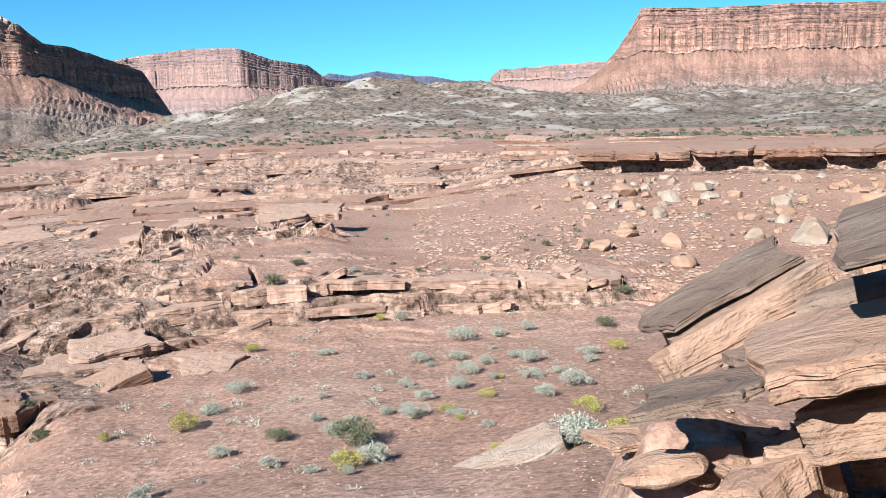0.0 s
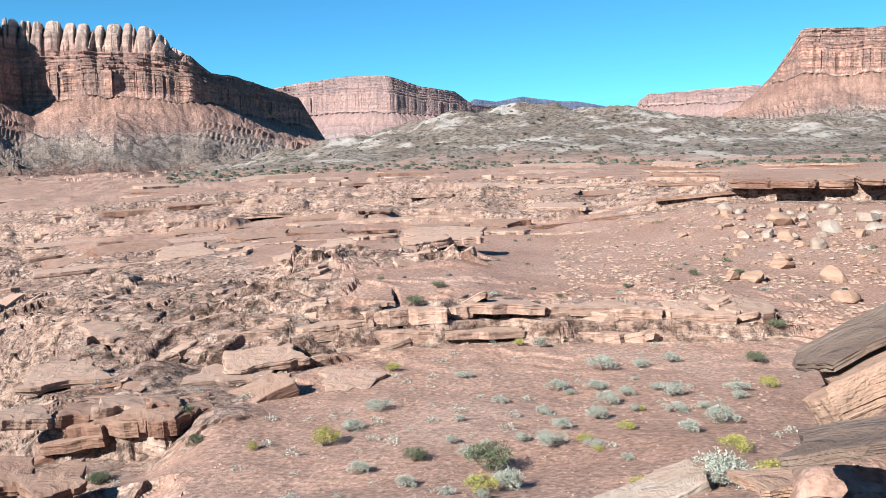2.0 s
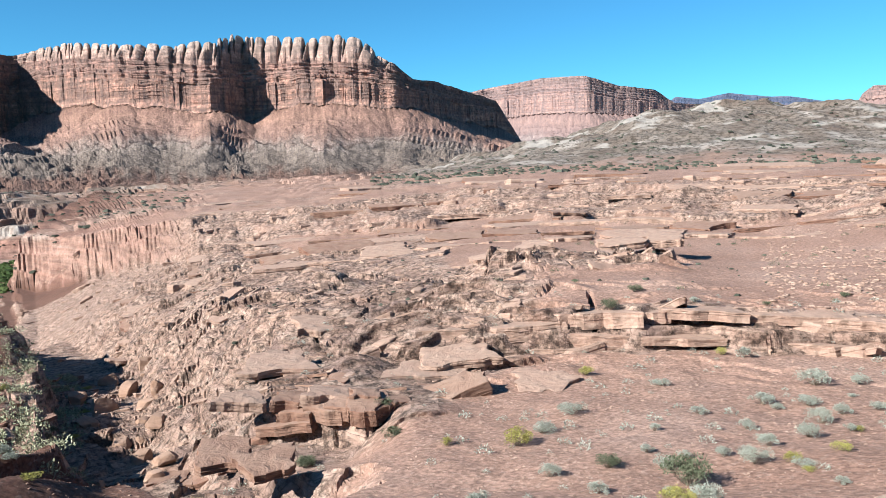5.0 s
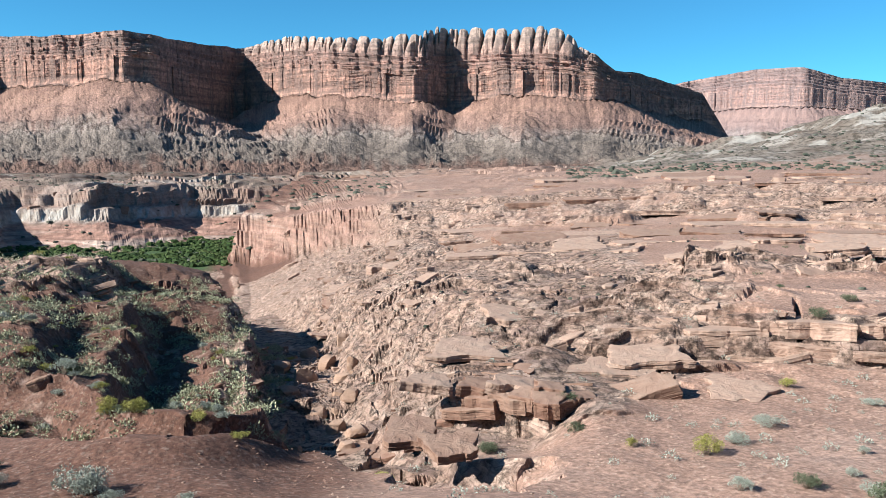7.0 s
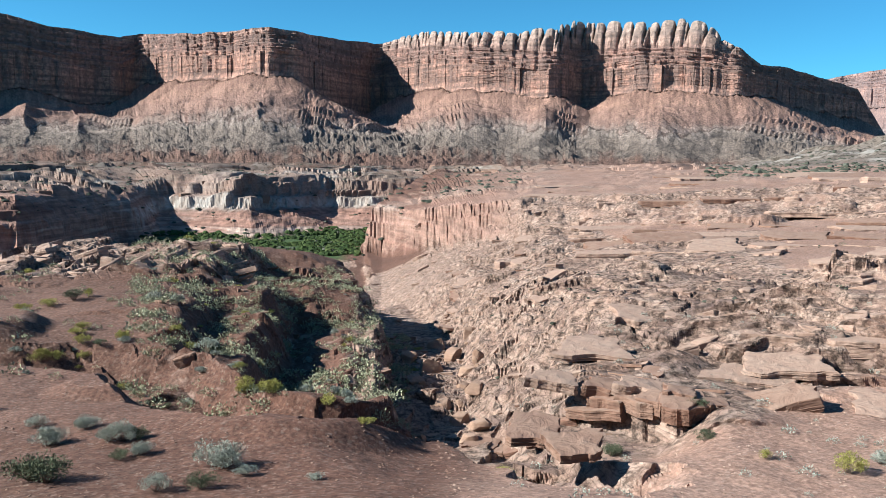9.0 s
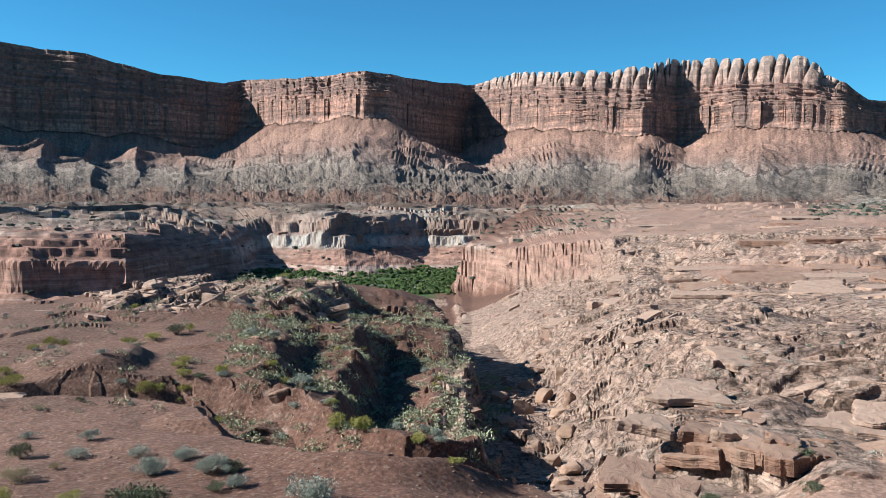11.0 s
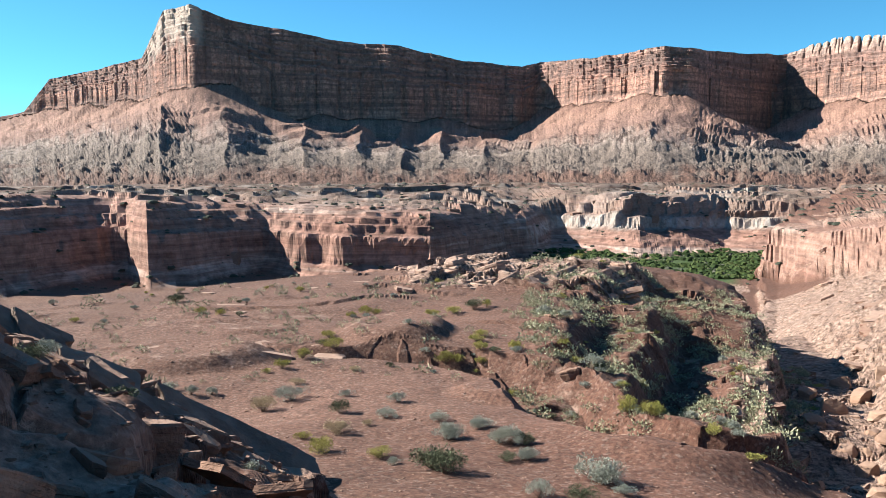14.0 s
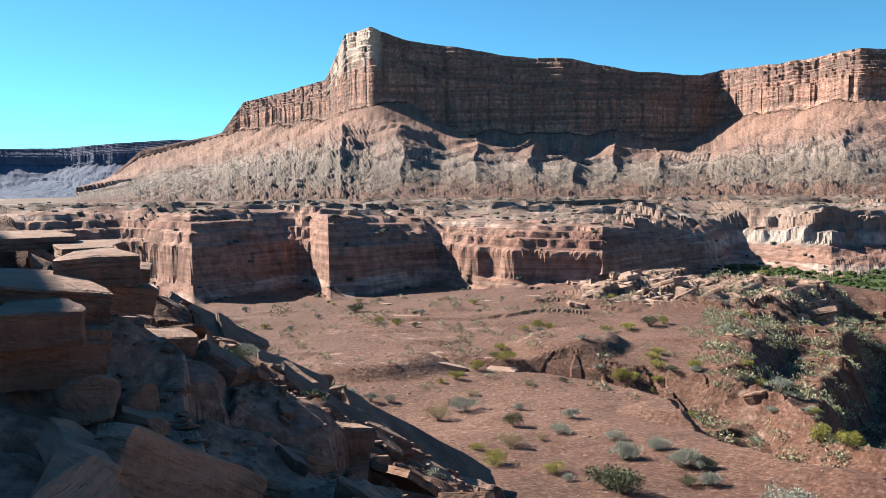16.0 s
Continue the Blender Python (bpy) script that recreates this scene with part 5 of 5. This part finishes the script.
LEAVES = {
    "g": leaf_material("grey_leaves", (0.16, 0.175, 0.145), (0.26, 0.28, 0.24), (0.38, 0.40, 0.35)),
    "y": leaf_material("yellow_leaves", (0.14, 0.14, 0.045), (0.25, 0.235, 0.07), (0.42, 0.38, 0.13)),
    "d": leaf_material("green_leaves", (0.05, 0.062, 0.036), (0.085, 0.10, 0.062), (0.15, 0.165, 0.11)),
    "s": leaf_material("straw_leaves", (0.24, 0.19, 0.12), (0.38, 0.31, 0.20), (0.52, 0.45, 0.32)),
}
m = Nodes("twigs")
TWIG = m.done(m.ramp(m.noise(20), [(0.3, (0.10, 0.075, 0.055)), (0.7, (0.20, 0.155, 0.12))]), 0.9)


def bush(kind, seed, leaves=1900):
    """A low round shrub about 1 m across, of twigs and small narrow leaves in clumps."""
    rs = np.random.RandomState(seed)
    whole = new("shrub")
    verts, faces = [], []
    lv, lf = [], []
    clumps = []
    for _ in range(24):
        ang, out, up = rs.rand() * 6.28, rs.rand() ** 0.6 * 0.40, 0
        up = 0.10 + (0.34 - 0.35 * out) * (0.5 + 0.7 * rs.rand())
        clumps.append((math.cos(ang) * out, math.sin(ang) * out, up, 0.09 + 0.09 * rs.rand()))
    for cx, cy, cz, _ in clumps:
        k = len(verts)
        for q in (0, 0.5, 1):
            bend = 0.05 * math.sin(3 * q)
            for j in range(3):
                w = 0.012 * (1 - 0.8 * q)
                verts.append((cx * q + w * math.cos(j * 2.1), cy * q + w * math.sin(j * 2.1) + bend, cz * q ** 0.8 - 0.06 * (1 - q)))
        for lev in (0, 3):
            for j in range(3):
                n = (j + 1) % 3
                faces.append((k + lev + j, k + lev + n, k + lev + 3 + n, k + lev + 3 + j))
    for _ in range(leaves):
        cx, cy, cz, cr = clumps[rs.randint(len(clumps))]
        d = rs.normal(0, 1, 3)
        d /= np.linalg.norm(d)
        p = np.array([cx, cy, cz]) + d * cr * (0.55 + 0.5 * rs.rand())
        p[2] = max(p[2], 0.0)
        way = d * 0.8 + np.array([0, 0, 0.7]) + rs.normal(0, 0.4, 3)
        way /= np.linalg.norm(way)
        across = np.cross(way, rs.normal(0, 1, 3))
        across /= np.linalg.norm(across)
        ln, wd = 0.03 + 0.03 * rs.rand(), 0.007 + 0.007 * rs.rand()
        k = len(lv)
        lv += [tuple(p - across * wd), tuple(p + way * ln * 0.5 + across * wd), tuple(p + way * ln), tuple(p + way * ln * 0.45 - across * wd * 1.3)]
        lf.append((k, k + 1, k + 2, k + 3))
    for part_name, vv, ff, mat in (("stem", verts, faces, TWIG), ("foliage", lv, lf, LEAVES[kind])):
        me = bpy.data.meshes.new(part_name)
        me.from_pydata(vv, [], ff)
        me.materials.append(mat)
        new(part_name, me).parent = whole
    return whole


SCRUB_WORDS = {"g": "low grey-green saltbush shrub on red gravel", "y": "yellow-green rabbitbrush shrub on red gravel", "d": "dark green desert shrub on red gravel", "s": "dry straw-coloured desert shrub on gravel"}
PICKED = {
    "d": [(11.7, 53.3, 1.47), (11.9, 29, 0.94), (6.5, 27.6, 2), (27.1, 36.7, 1.06), (33.3, 37.8, 0.95), (27.7, 40.4, 1.01), (-12.4, 55.7, 1.16), (-11.2, 48.7, 1.29), (10.1, 58.9, 1.01), (1.7, 57, 0.71), (-2.8, 61.2, 0.67), (-7.2, 69.1, 1.04), (-10, 70.4, 1.06), (-13.1, 77.2, 0.84), (14.1, 61.2, 0.59), (79, 40.1, 1.28), (72.3, 29.2, 1.48), (80.2, 60, 0.91), (69.6, 73.7, 1.52), (60.8, 52.8, 1.1), (89.8, 82.4, 1.69), (62, 25.7, 1.04), (71.6, 28.4, 1.44), (66, 33.6, 0.87), (67.3, 30.9, 0.76), (33.2, 38, 0.82), (52.5, 45.1, 0.7), (68.1, 56.8, 0.95)],
    "y": [(13.4, 45.8, 0.9), (-12.1, 42.3, 1.04), (-10, 28, 1), (-12.5, 23.6, 1.2), (-0, 30.6, 0.66), (-2.9, 32.2, 0.69), (23.3, 32.9, 0.52), (18.2, 32.7, 1.17), (4.5, 51.3, 0.79), (-1, 29.3, 0.42), (-3.9, 23.2, 0.68), (81.6, 34.9, 0.75), (80.4, 32.5, 1.17), (76.3, 31.2, 1.01), (81.5, 54.5, 1.14), (79.5, 59.2, 1.56), (82.9, 51.8, 0.94), (79.7, 62, 1.07), (71.6, 57, 1.35), (69.1, 57.6, 1.12), (69.1, 61.5, 1.28)],
    "s": [(84.2, 42.5, 1.35), (79.3, 35.9, 1.15), (77, 37.1, 0.53), (81.9, 47.8, 0.8), (77.9, 50.4, 0.77)],
    "g": [(12.6, 25.9, 0.85), (9.9, 23.6, 0.66), (5.1, 24.4, 1.25), (2.3, 30.4, 0.98), (5.9, 38.2, 0.86), (1.9, 41.4, 1.31), (-0.8, 41.5, 1.17), (-1.2, 45.9, 1.93), (-2.9, 40.1, 0.85), (-4.8, 41.5, 0.88), (-6.1, 40.1, 1.27), (-6.1, 36.3, 1.03), (-9.2, 33.9, 1.32), (-10.2, 40.8, 1), (-9.1, 22.9, 2), (-0.7, 30.1, 0.69), (4.3, 31.1, 0.67), (1.7, 33.9, 0.73), (2.9, 36.2, 0.64), (8.1, 29.4, 0.85), (9.3, 31.1, 0.56), (16, 28, 0.81), (16.5, 34.9, 1.12), (14.4, 37.7, 1.07), (6.2, 55.3, 0.76)],
}
PICKED["y"] += [(71, 72.1, 1.79), (68.7, 74.4, 1.12), (59, 47.2, 1.33), (57.3, 45.1, 1.34), (69.1, 56.7, 0.95), (84, 50.9, 0.71), (88.2, 74.4, 1.02), (86.9, 72.3, 0.9), (72.5, 71.2, 1.28), (77.1, 71.9, 1.19), (40.7, 30.2, 0.89), (53.3, 43.2, 1.04), (50.6, 33.1, 0.76), (59.3, 49.2, 0.82), (62.6, 56.3, 1.01), (66.7, 57.3, 1.19), (69.4, 60, 1.16), (70.8, 56.9, 1.03), (59, 47.1, 1), (57, 45.1, 1.15)]
PICKED["g"] += [(3.1, 50.6, 0.99), (-5.7, 48.3, 1.08), (-3.8, 47.1, 0.92), (8.4, 44.1, 0.93), (21.1, 24.1, 0.88), (-8.1, 36.9, 0.65), (-10.2, 38.9, 0.69), (7.7, 25.7, 0.56), (75.2, 30.1, 0.65), (71.5, 34.5, 1.23), (69.3, 36.2, 0.82), (67.8, 33.7, 1.01), (66.2, 33.8, 0.87), (66.2, 31.1, 0.63), (72, 38, 0.94), (75.7, 38.8, 1.24), (74.9, 42.2, 1.04), (78.5, 44.2, 0.93), (82.3, 44.5, 1.56), (87.6, 46.7, 0.82), (89, 46.6, 0.82), (90.3, 47.7, 1.34), (60.8, 28.3, 1.44), (64.8, 70.7, 1.46), (61.4, 52.7, 1.47)]
PICKED["g"] += [(66.7, 56.7, 0.86), (73, 57.8, 0.8), (59.6, 49.5, 0.9), (85.2, 80, 0.88), (74.1, 60.8, 0.92), (62.8, 49.5, 0.7), (60.3, 28, 1.22), (59.2, 27.1, 0.75), (71.3, 34.5, 1.23), (69, 36.4, 1.03), (67, 33.6, 1.44), (65.9, 31.1, 0.9), (54.2, 26.1, 0.54), (64.9, 25.7, 0.94), (51.7, 43.4, 0.93), (52.1, 43.9, 0.75), (52.9, 44.6, 0.82), (54.8, 44.8, 0.69), (58.4, 48.4, 0.81), (55.9, 56.9, 1.03), (53.6, 53.8, 0.9), (60.8, 52.4, 0.73), (61.8, 51.1, 0.93)]
rs = np.random.RandomState(77)
for n, az0, az1, r0, r1, kinds in ((70, 47, 65, 44, 100, "gydgy"), (16, 74, 102, 70, 84, "gyd"), (22, 70, 106, 84, 93, "gys"), (12, 60, 84, 50, 62, "gyd"), (8, 84, 103, 14, 25, "dg"), (14, -8, 14, 20, 44, "ggy"), (4, -26, -4, 58, 90, "gd")):
    for i in range(n):
        PICKED[kinds[rs.randint(len(kinds))]].append((az0 + (az1 - az0) * rs.rand(), r0 + (r1 - r0) * rs.rand(), 0.45 + 0.6 * rs.rand() ** 1.5))
for kind, places in PICKED.items():
    first = [bush(kind, 40 + j + ord(kind)) for j in range(4)]
    a_, r_ = np.array([p[0] for p in places]), np.array([p[1] for p in places])
    h = land(a_, r_)[0]
    px, py = plan(a_, r_)
    for i, p in enumerate(places):
        w = 1.15 * min(p[2], 1.7)
        m4 = pose(px[i], py[i], h[i] - 0.02, 0, 0, rs.rand() * 360) @ Matrix.Diagonal((w, w * (0.8 + 0.4 * rs.rand()), w * (0.6 + 0.45 * rs.rand()), 1))
        if i < 4:
            ob = first[i]
            ob.matrix_world = m4
        else:
            ob = copy_thing(first[i % 4], pose(0, 0, 0))
            ob.matrix_basis = m4
        tagged(ob, SCRUB_WORDS[kind], "shrub", "shrubs of the desert floor")

# ---- loose gravel and far scrub, past counting ----


def litter(name, n, az0, az1, r0, r1, size, material, label, seed, flat=0.6, tall=False, top=1e9):
    """Many small stones or tufts as one mesh."""
    rs = np.random.RandomState(seed)
    a_ = az0 + (az1 - az0) * rs.rand(n)
    r_ = r0 * (r1 / r0) ** rs.rand(n)
    keep = fbm(a_ / 3, r_ / 9, 3, seed) > -0.25 + 0.3 * rs.rand(n)
    a_, r_ = a_[keep], r_[keep]
    h = land(a_, r_)[0]
    a_, r_, h = a_[h < top], r_[h < top], h[h < top]
    px, py = plan(a_, r_)
    base = np.array([(1, 0, 0), (0.3, 0.9, 0.05), (-0.9, 0.6, 0), (-0.7, -0.7, 0.05), (0.5, -0.8, 0), (0.6, 0.1, 0.55), (0.0, 0.55, 0.62), (-0.55, 0.2, 0.5), (-0.3, -0.5, 0.62), (0.35, -0.4, 0.5)])
    tri = np.array([(0, 1, 5), (1, 6, 5), (1, 2, 6), (2, 7, 6), (2, 3, 7), (3, 8, 7), (3, 4, 8), (4, 9, 8), (4, 0, 9), (0, 5, 9), (5, 6, 7), (5, 7, 8), (5, 8, 9)])
    n = len(a_)
    s = size * (0.4 + 1.6 * rs.rand(n) ** 3) * np.clip(r_ / 40, 0.6, 1.2)
    ang = rs.rand(n) * 6.28
    v = base[None] * (0.7 + 0.6 * rs.rand(n, 10, 1)) * s[:, None, None]
    c, sn = np.cos(ang)[:, None], np.sin(ang)[:, None]
    vx, vy, vz = v[:, :, 0] * c - v[:, :, 1] * sn, v[:, :, 0] * sn + v[:, :, 1] * c, v[:, :, 2] * flat
    pts = np.stack([vx + px[:, None], vy + py[:, None], vz + h[:, None] + 0.1 * s[:, None]], -1).reshape(-1, 3)
    f = (tri[None] + 10 * np.arange(n)[:, None, None]).reshape(-1, 3)
    me = bpy.data.meshes.new(name)
    me.from_pydata(pts.tolist(), [], f.tolist())
    me.materials.append(material)
    return tagged(new(name, me), label, "gravel" if not tall else "scrub", kind="stuff")


litter("gravel", 9000, -12, 45, 17, 60, 0.05, SALMON, "loose tan stone chips strewn over the red slope", 31)
litter("gravel", 5000, 44, 100, 22, 60, 0.05, RED, "loose red stone chips strewn over the mound", 32)
litter("gravel", 8000, -29, 2, 56, 122, 0.13, SALMON, "broken tan stones strewn over the boulder slope", 33)
litter("gravel", 2600, 78, 110, 6, 26, 0.10, RED, "shaded stone chips over the spur", 35)
litter("gravel", 1200, -29, -9, 5, 12, 0.05, TAN, "stone chips among the near slabs", 36)


def tufts(name, n, az0, az1, r0, r1, size, material, label, seed, leaves=64):
    """Many small shrubs of narrow leaves, as one mesh."""
    rs = np.random.RandomState(seed)
    a_ = az0 + (az1 - az0) * rs.rand(n)
    r_ = np.sqrt(r0 ** 2 + (r1 ** 2 - r0 ** 2) * rs.rand(n))
    keep = fbm(a_ / 4, r_ / 8, 3, seed) > -0.3 + 0.45 * rs.rand(n)
    a_, r_ = a_[keep], r_[keep]
    n = len(a_)
    px, py = plan(a_, r_)
    base = np.stack([px, py, land(a_, r_)[0]], -1)[:, None, None]
    s = (size * (0.5 + 1.2 * rs.rand(n) ** 2))[:, None, None]
    d = rs.normal(0, 1, (n, leaves, 3))
    d[..., 2] = np.abs(d[..., 2]) * 0.8
    d /= np.linalg.norm(d, axis=-1, keepdims=True)
    c = d * s * (0.45 + 0.55 * rs.rand(n, leaves, 1))
    way = d + rs.normal(0, 0.5, d.shape) + np.array([0, 0, 0.4])
    way /= np.linalg.norm(way, axis=-1, keepdims=True)
    side = np.cross(way, rs.normal(0, 1, d.shape))
    side /= np.linalg.norm(side, axis=-1, keepdims=True)
    ln, wd = s * (0.18 + 0.14 * rs.rand(n, leaves, 1)), s * 0.07
    pts = base + np.stack([c - side * wd, c + way * ln * 0.5 + side * wd, c + way * ln, c + way * ln * 0.4 - side * wd * 1.4], 2)
    me = bpy.data.meshes.new(name)
    me.from_pydata(pts.reshape(-1, 3).tolist(), [], np.arange(4 * n * leaves).reshape(-1, 4).tolist())
    me.materials.append(material)
    return tagged(new(name, me), label, "scrub", kind="stuff")


SAGE = leaf_material("sage_leaves", (0.15, 0.16, 0.10), (0.25, 0.26, 0.17), (0.36, 0.36, 0.25))
tufts("far_scrub", 2600, 47.5, 66, 44, 106, 0.48, SAGE, "pale sage scrub crowding the bank of the wash", 37)
tufts("far_scrub", 520, 64, 106, 48, 92, 0.42, SAGE, "pale sage scrub in lines over the plain", 43)
tufts("far_scrub", 420, -14, 40, 20, 60, 0.22, LEAVES["g"], "small grey scrub over the gravel slope", 44)
tufts("far_scrub", 200, -29, 20, 58, 118, 0.32, LEAVES["d"], "dark scrub on the boulder slope", 45)
DARK_SCRUB = leaf_material("dark_scrub_leaves", (0.035, 0.04, 0.03), (0.055, 0.06, 0.045), (0.09, 0.095, 0.075))
litter("far_scrub", 1300, -29, 45, 60, 300, 0.13, DARK_SCRUB, "far dark scrub dotted over the benches", 38, 0.8, True)
litter("far_scrub", 4200, 40, 112, 300, 640, 0.75, DARK_SCRUB, "dark scrub dotted over the bench beyond the river", 41, 0.8, True)
litter("far_scrub", 5200, -30, 28, 300, 900, 0.9, DARK_SCRUB, "dark scrub dotted over the grey clay hills", 42, 0.8, True)
THICKET = leaf_material("thicket_leaves", (0.016, 0.029, 0.010), (0.032, 0.054, 0.016), (0.060, 0.079, 0.028))
litter("riverside_thicket", 9000, 50.2, 65.5, 318, 430, 0.8, THICKET, "green thicket along the river flat", 39, 0.9, True, top=1.2)


def shards(name, n, az0, az1, r0, r1, size, material, label, seed, lean=22, need=0.45, flat=1.0, turn=35):
    """Broken flakes and blocks of bedded rock, lying over one another, as one mesh."""
    rs = np.random.RandomState(seed)
    a_ = az0 + (az1 - az0) * rs.rand(n)
    r_ = np.sqrt(r0 ** 2 + (r1 ** 2 - r0 ** 2) * rs.rand(n))
    h, rk = land(a_, r_)[:2]
    # in clumps, with bare rock between
    keep = (rk > need + 0.2 * rs.rand(n)) & (fbm(a_ / 2.2, r_ / 7, 3, seed + 5) > 0.05 + 0.25 * rs.rand(n) - 0.2)
    keep[0] = True
    a_, r_, h = a_[keep], r_[keep], h[keep]
    px, py = plan(a_, r_)
    n, K = len(a_), 8
    ang = np.linspace(0, 2 * np.pi, K, endpoint=False)[None] + rs.normal(0, 0.16, (n, K))
    rad = 0.5 * (0.6 + 0.65 * rs.rand(n, K))
    s = size * (0.3 + 2.2 * rs.rand(n) ** 3.5)
    slim, thick = 0.25 + 0.5 * rs.rand(n), flat * (0.06 + 0.12 * rs.rand(n) ** 2)
    rings = []
    for q, lev in ((0.86, 1.0), (1.0, 0.82), (1.03, 0.45), (0.96, 0.40), (0.98, 0.0), (0.8, -1.6)):
        rings.append(np.stack([np.cos(ang) * rad * q * s[:, None], np.sin(ang) * rad * q * (slim * s)[:, None], (lev * thick * s)[:, None] + 0.012 * s[:, None] * rs.normal(0, 1, (n, K))], -1))
    v = np.stack(rings, 1).reshape(n, -1, 3)
    # lean about the line of sight, dip about the cross line, then turn
    t1, t2, t3 = np.radians(lean * 0.5 + rs.normal(0, abs(lean) * 0.5, n)), np.radians(rs.normal(-9, 6, n)), np.radians(a_ + rs.normal(0, turn, n))
    x0, y0, z0 = v[..., 0], v[..., 1], v[..., 2]
    c, q = np.cos(t1)[:, None], np.sin(t1)[:, None]
    x1, z1 = x0 * c - z0 * q, x0 * q + z0 * c
    c, q = np.cos(t2)[:, None], np.sin(t2)[:, None]
    y1, z2 = y0 * c - z1 * q, y0 * q + z1 * c
    c, q = np.cos(t3)[:, None], np.sin(t3)[:, None]
    pts = np.stack([x1 * c - y1 * q + px[:, None], x1 * q + y1 * c + py[:, None], z2 + h[:, None] - (0.35 * thick * s)[:, None]], -1).reshape(-1, 3)
    R_ = len(rings)
    quads = np.array([(k * K + i, (k + 1) * K + i, (k + 1) * K + (i + 1) % K, k * K + (i + 1) % K) for k in range(R_ - 1) for i in range(K)])
    base = (R_ * K * np.arange(n))[:, None, None]
    faces = (quads[None] + base).reshape(-1, 4).tolist() + (np.arange(K)[None] + base[:, 0]).tolist()
    me = bpy.data.meshes.new(name)
    me.from_pydata(pts.tolist(), [], faces)
    me.materials.append(material)
    return tagged(new(name, me), label, "rubble", kind="stuff")


shards("rock_rubble", 1500, 17, 50, 45, 132, 0.9, SALMON, "broken salmon sandstone flakes covering the slickrock", 51)
shards("rock_rubble", 400, 36, 54, 125, 300, 2.0, SALMON, "broken sandstone blocks above the river bend", 52)
shards("rock_rubble", 700, 40, 110, 330, 640, 3.0, RED, "dark red ledge rubble on the bench beyond the river", 59, 3, 0.0, 2.2, 14)
shards("rock_rubble", 520, 56, 77, 86, 108, 1.5, SALMON, "tilted red sandstone flakes along the low ridge", 53, 22, 0.3, 1.5)
shards("rock_rubble", 200, 7, 21.5, 72, 94, 1.1, SALMON, "broken sandstone flakes on the slope outcrop", 54, 30)
shards("rock_rubble", 700, -9, 46, 108, 205, 1.8, SALMON, "broken sandstone ledges along the stepped bench", 55, 3, 0.2, 1.9, 14)
shards("rock_rubble", 260, -14, 26, 47, 58, 1.6, SALMON, "broken flakes along the cross ledge", 56)
shards("rock_rubble", 900, 47, 66, 44, 104, 0.7, RED, "dark flakes over the bank of the wash", 57, need=0.1)
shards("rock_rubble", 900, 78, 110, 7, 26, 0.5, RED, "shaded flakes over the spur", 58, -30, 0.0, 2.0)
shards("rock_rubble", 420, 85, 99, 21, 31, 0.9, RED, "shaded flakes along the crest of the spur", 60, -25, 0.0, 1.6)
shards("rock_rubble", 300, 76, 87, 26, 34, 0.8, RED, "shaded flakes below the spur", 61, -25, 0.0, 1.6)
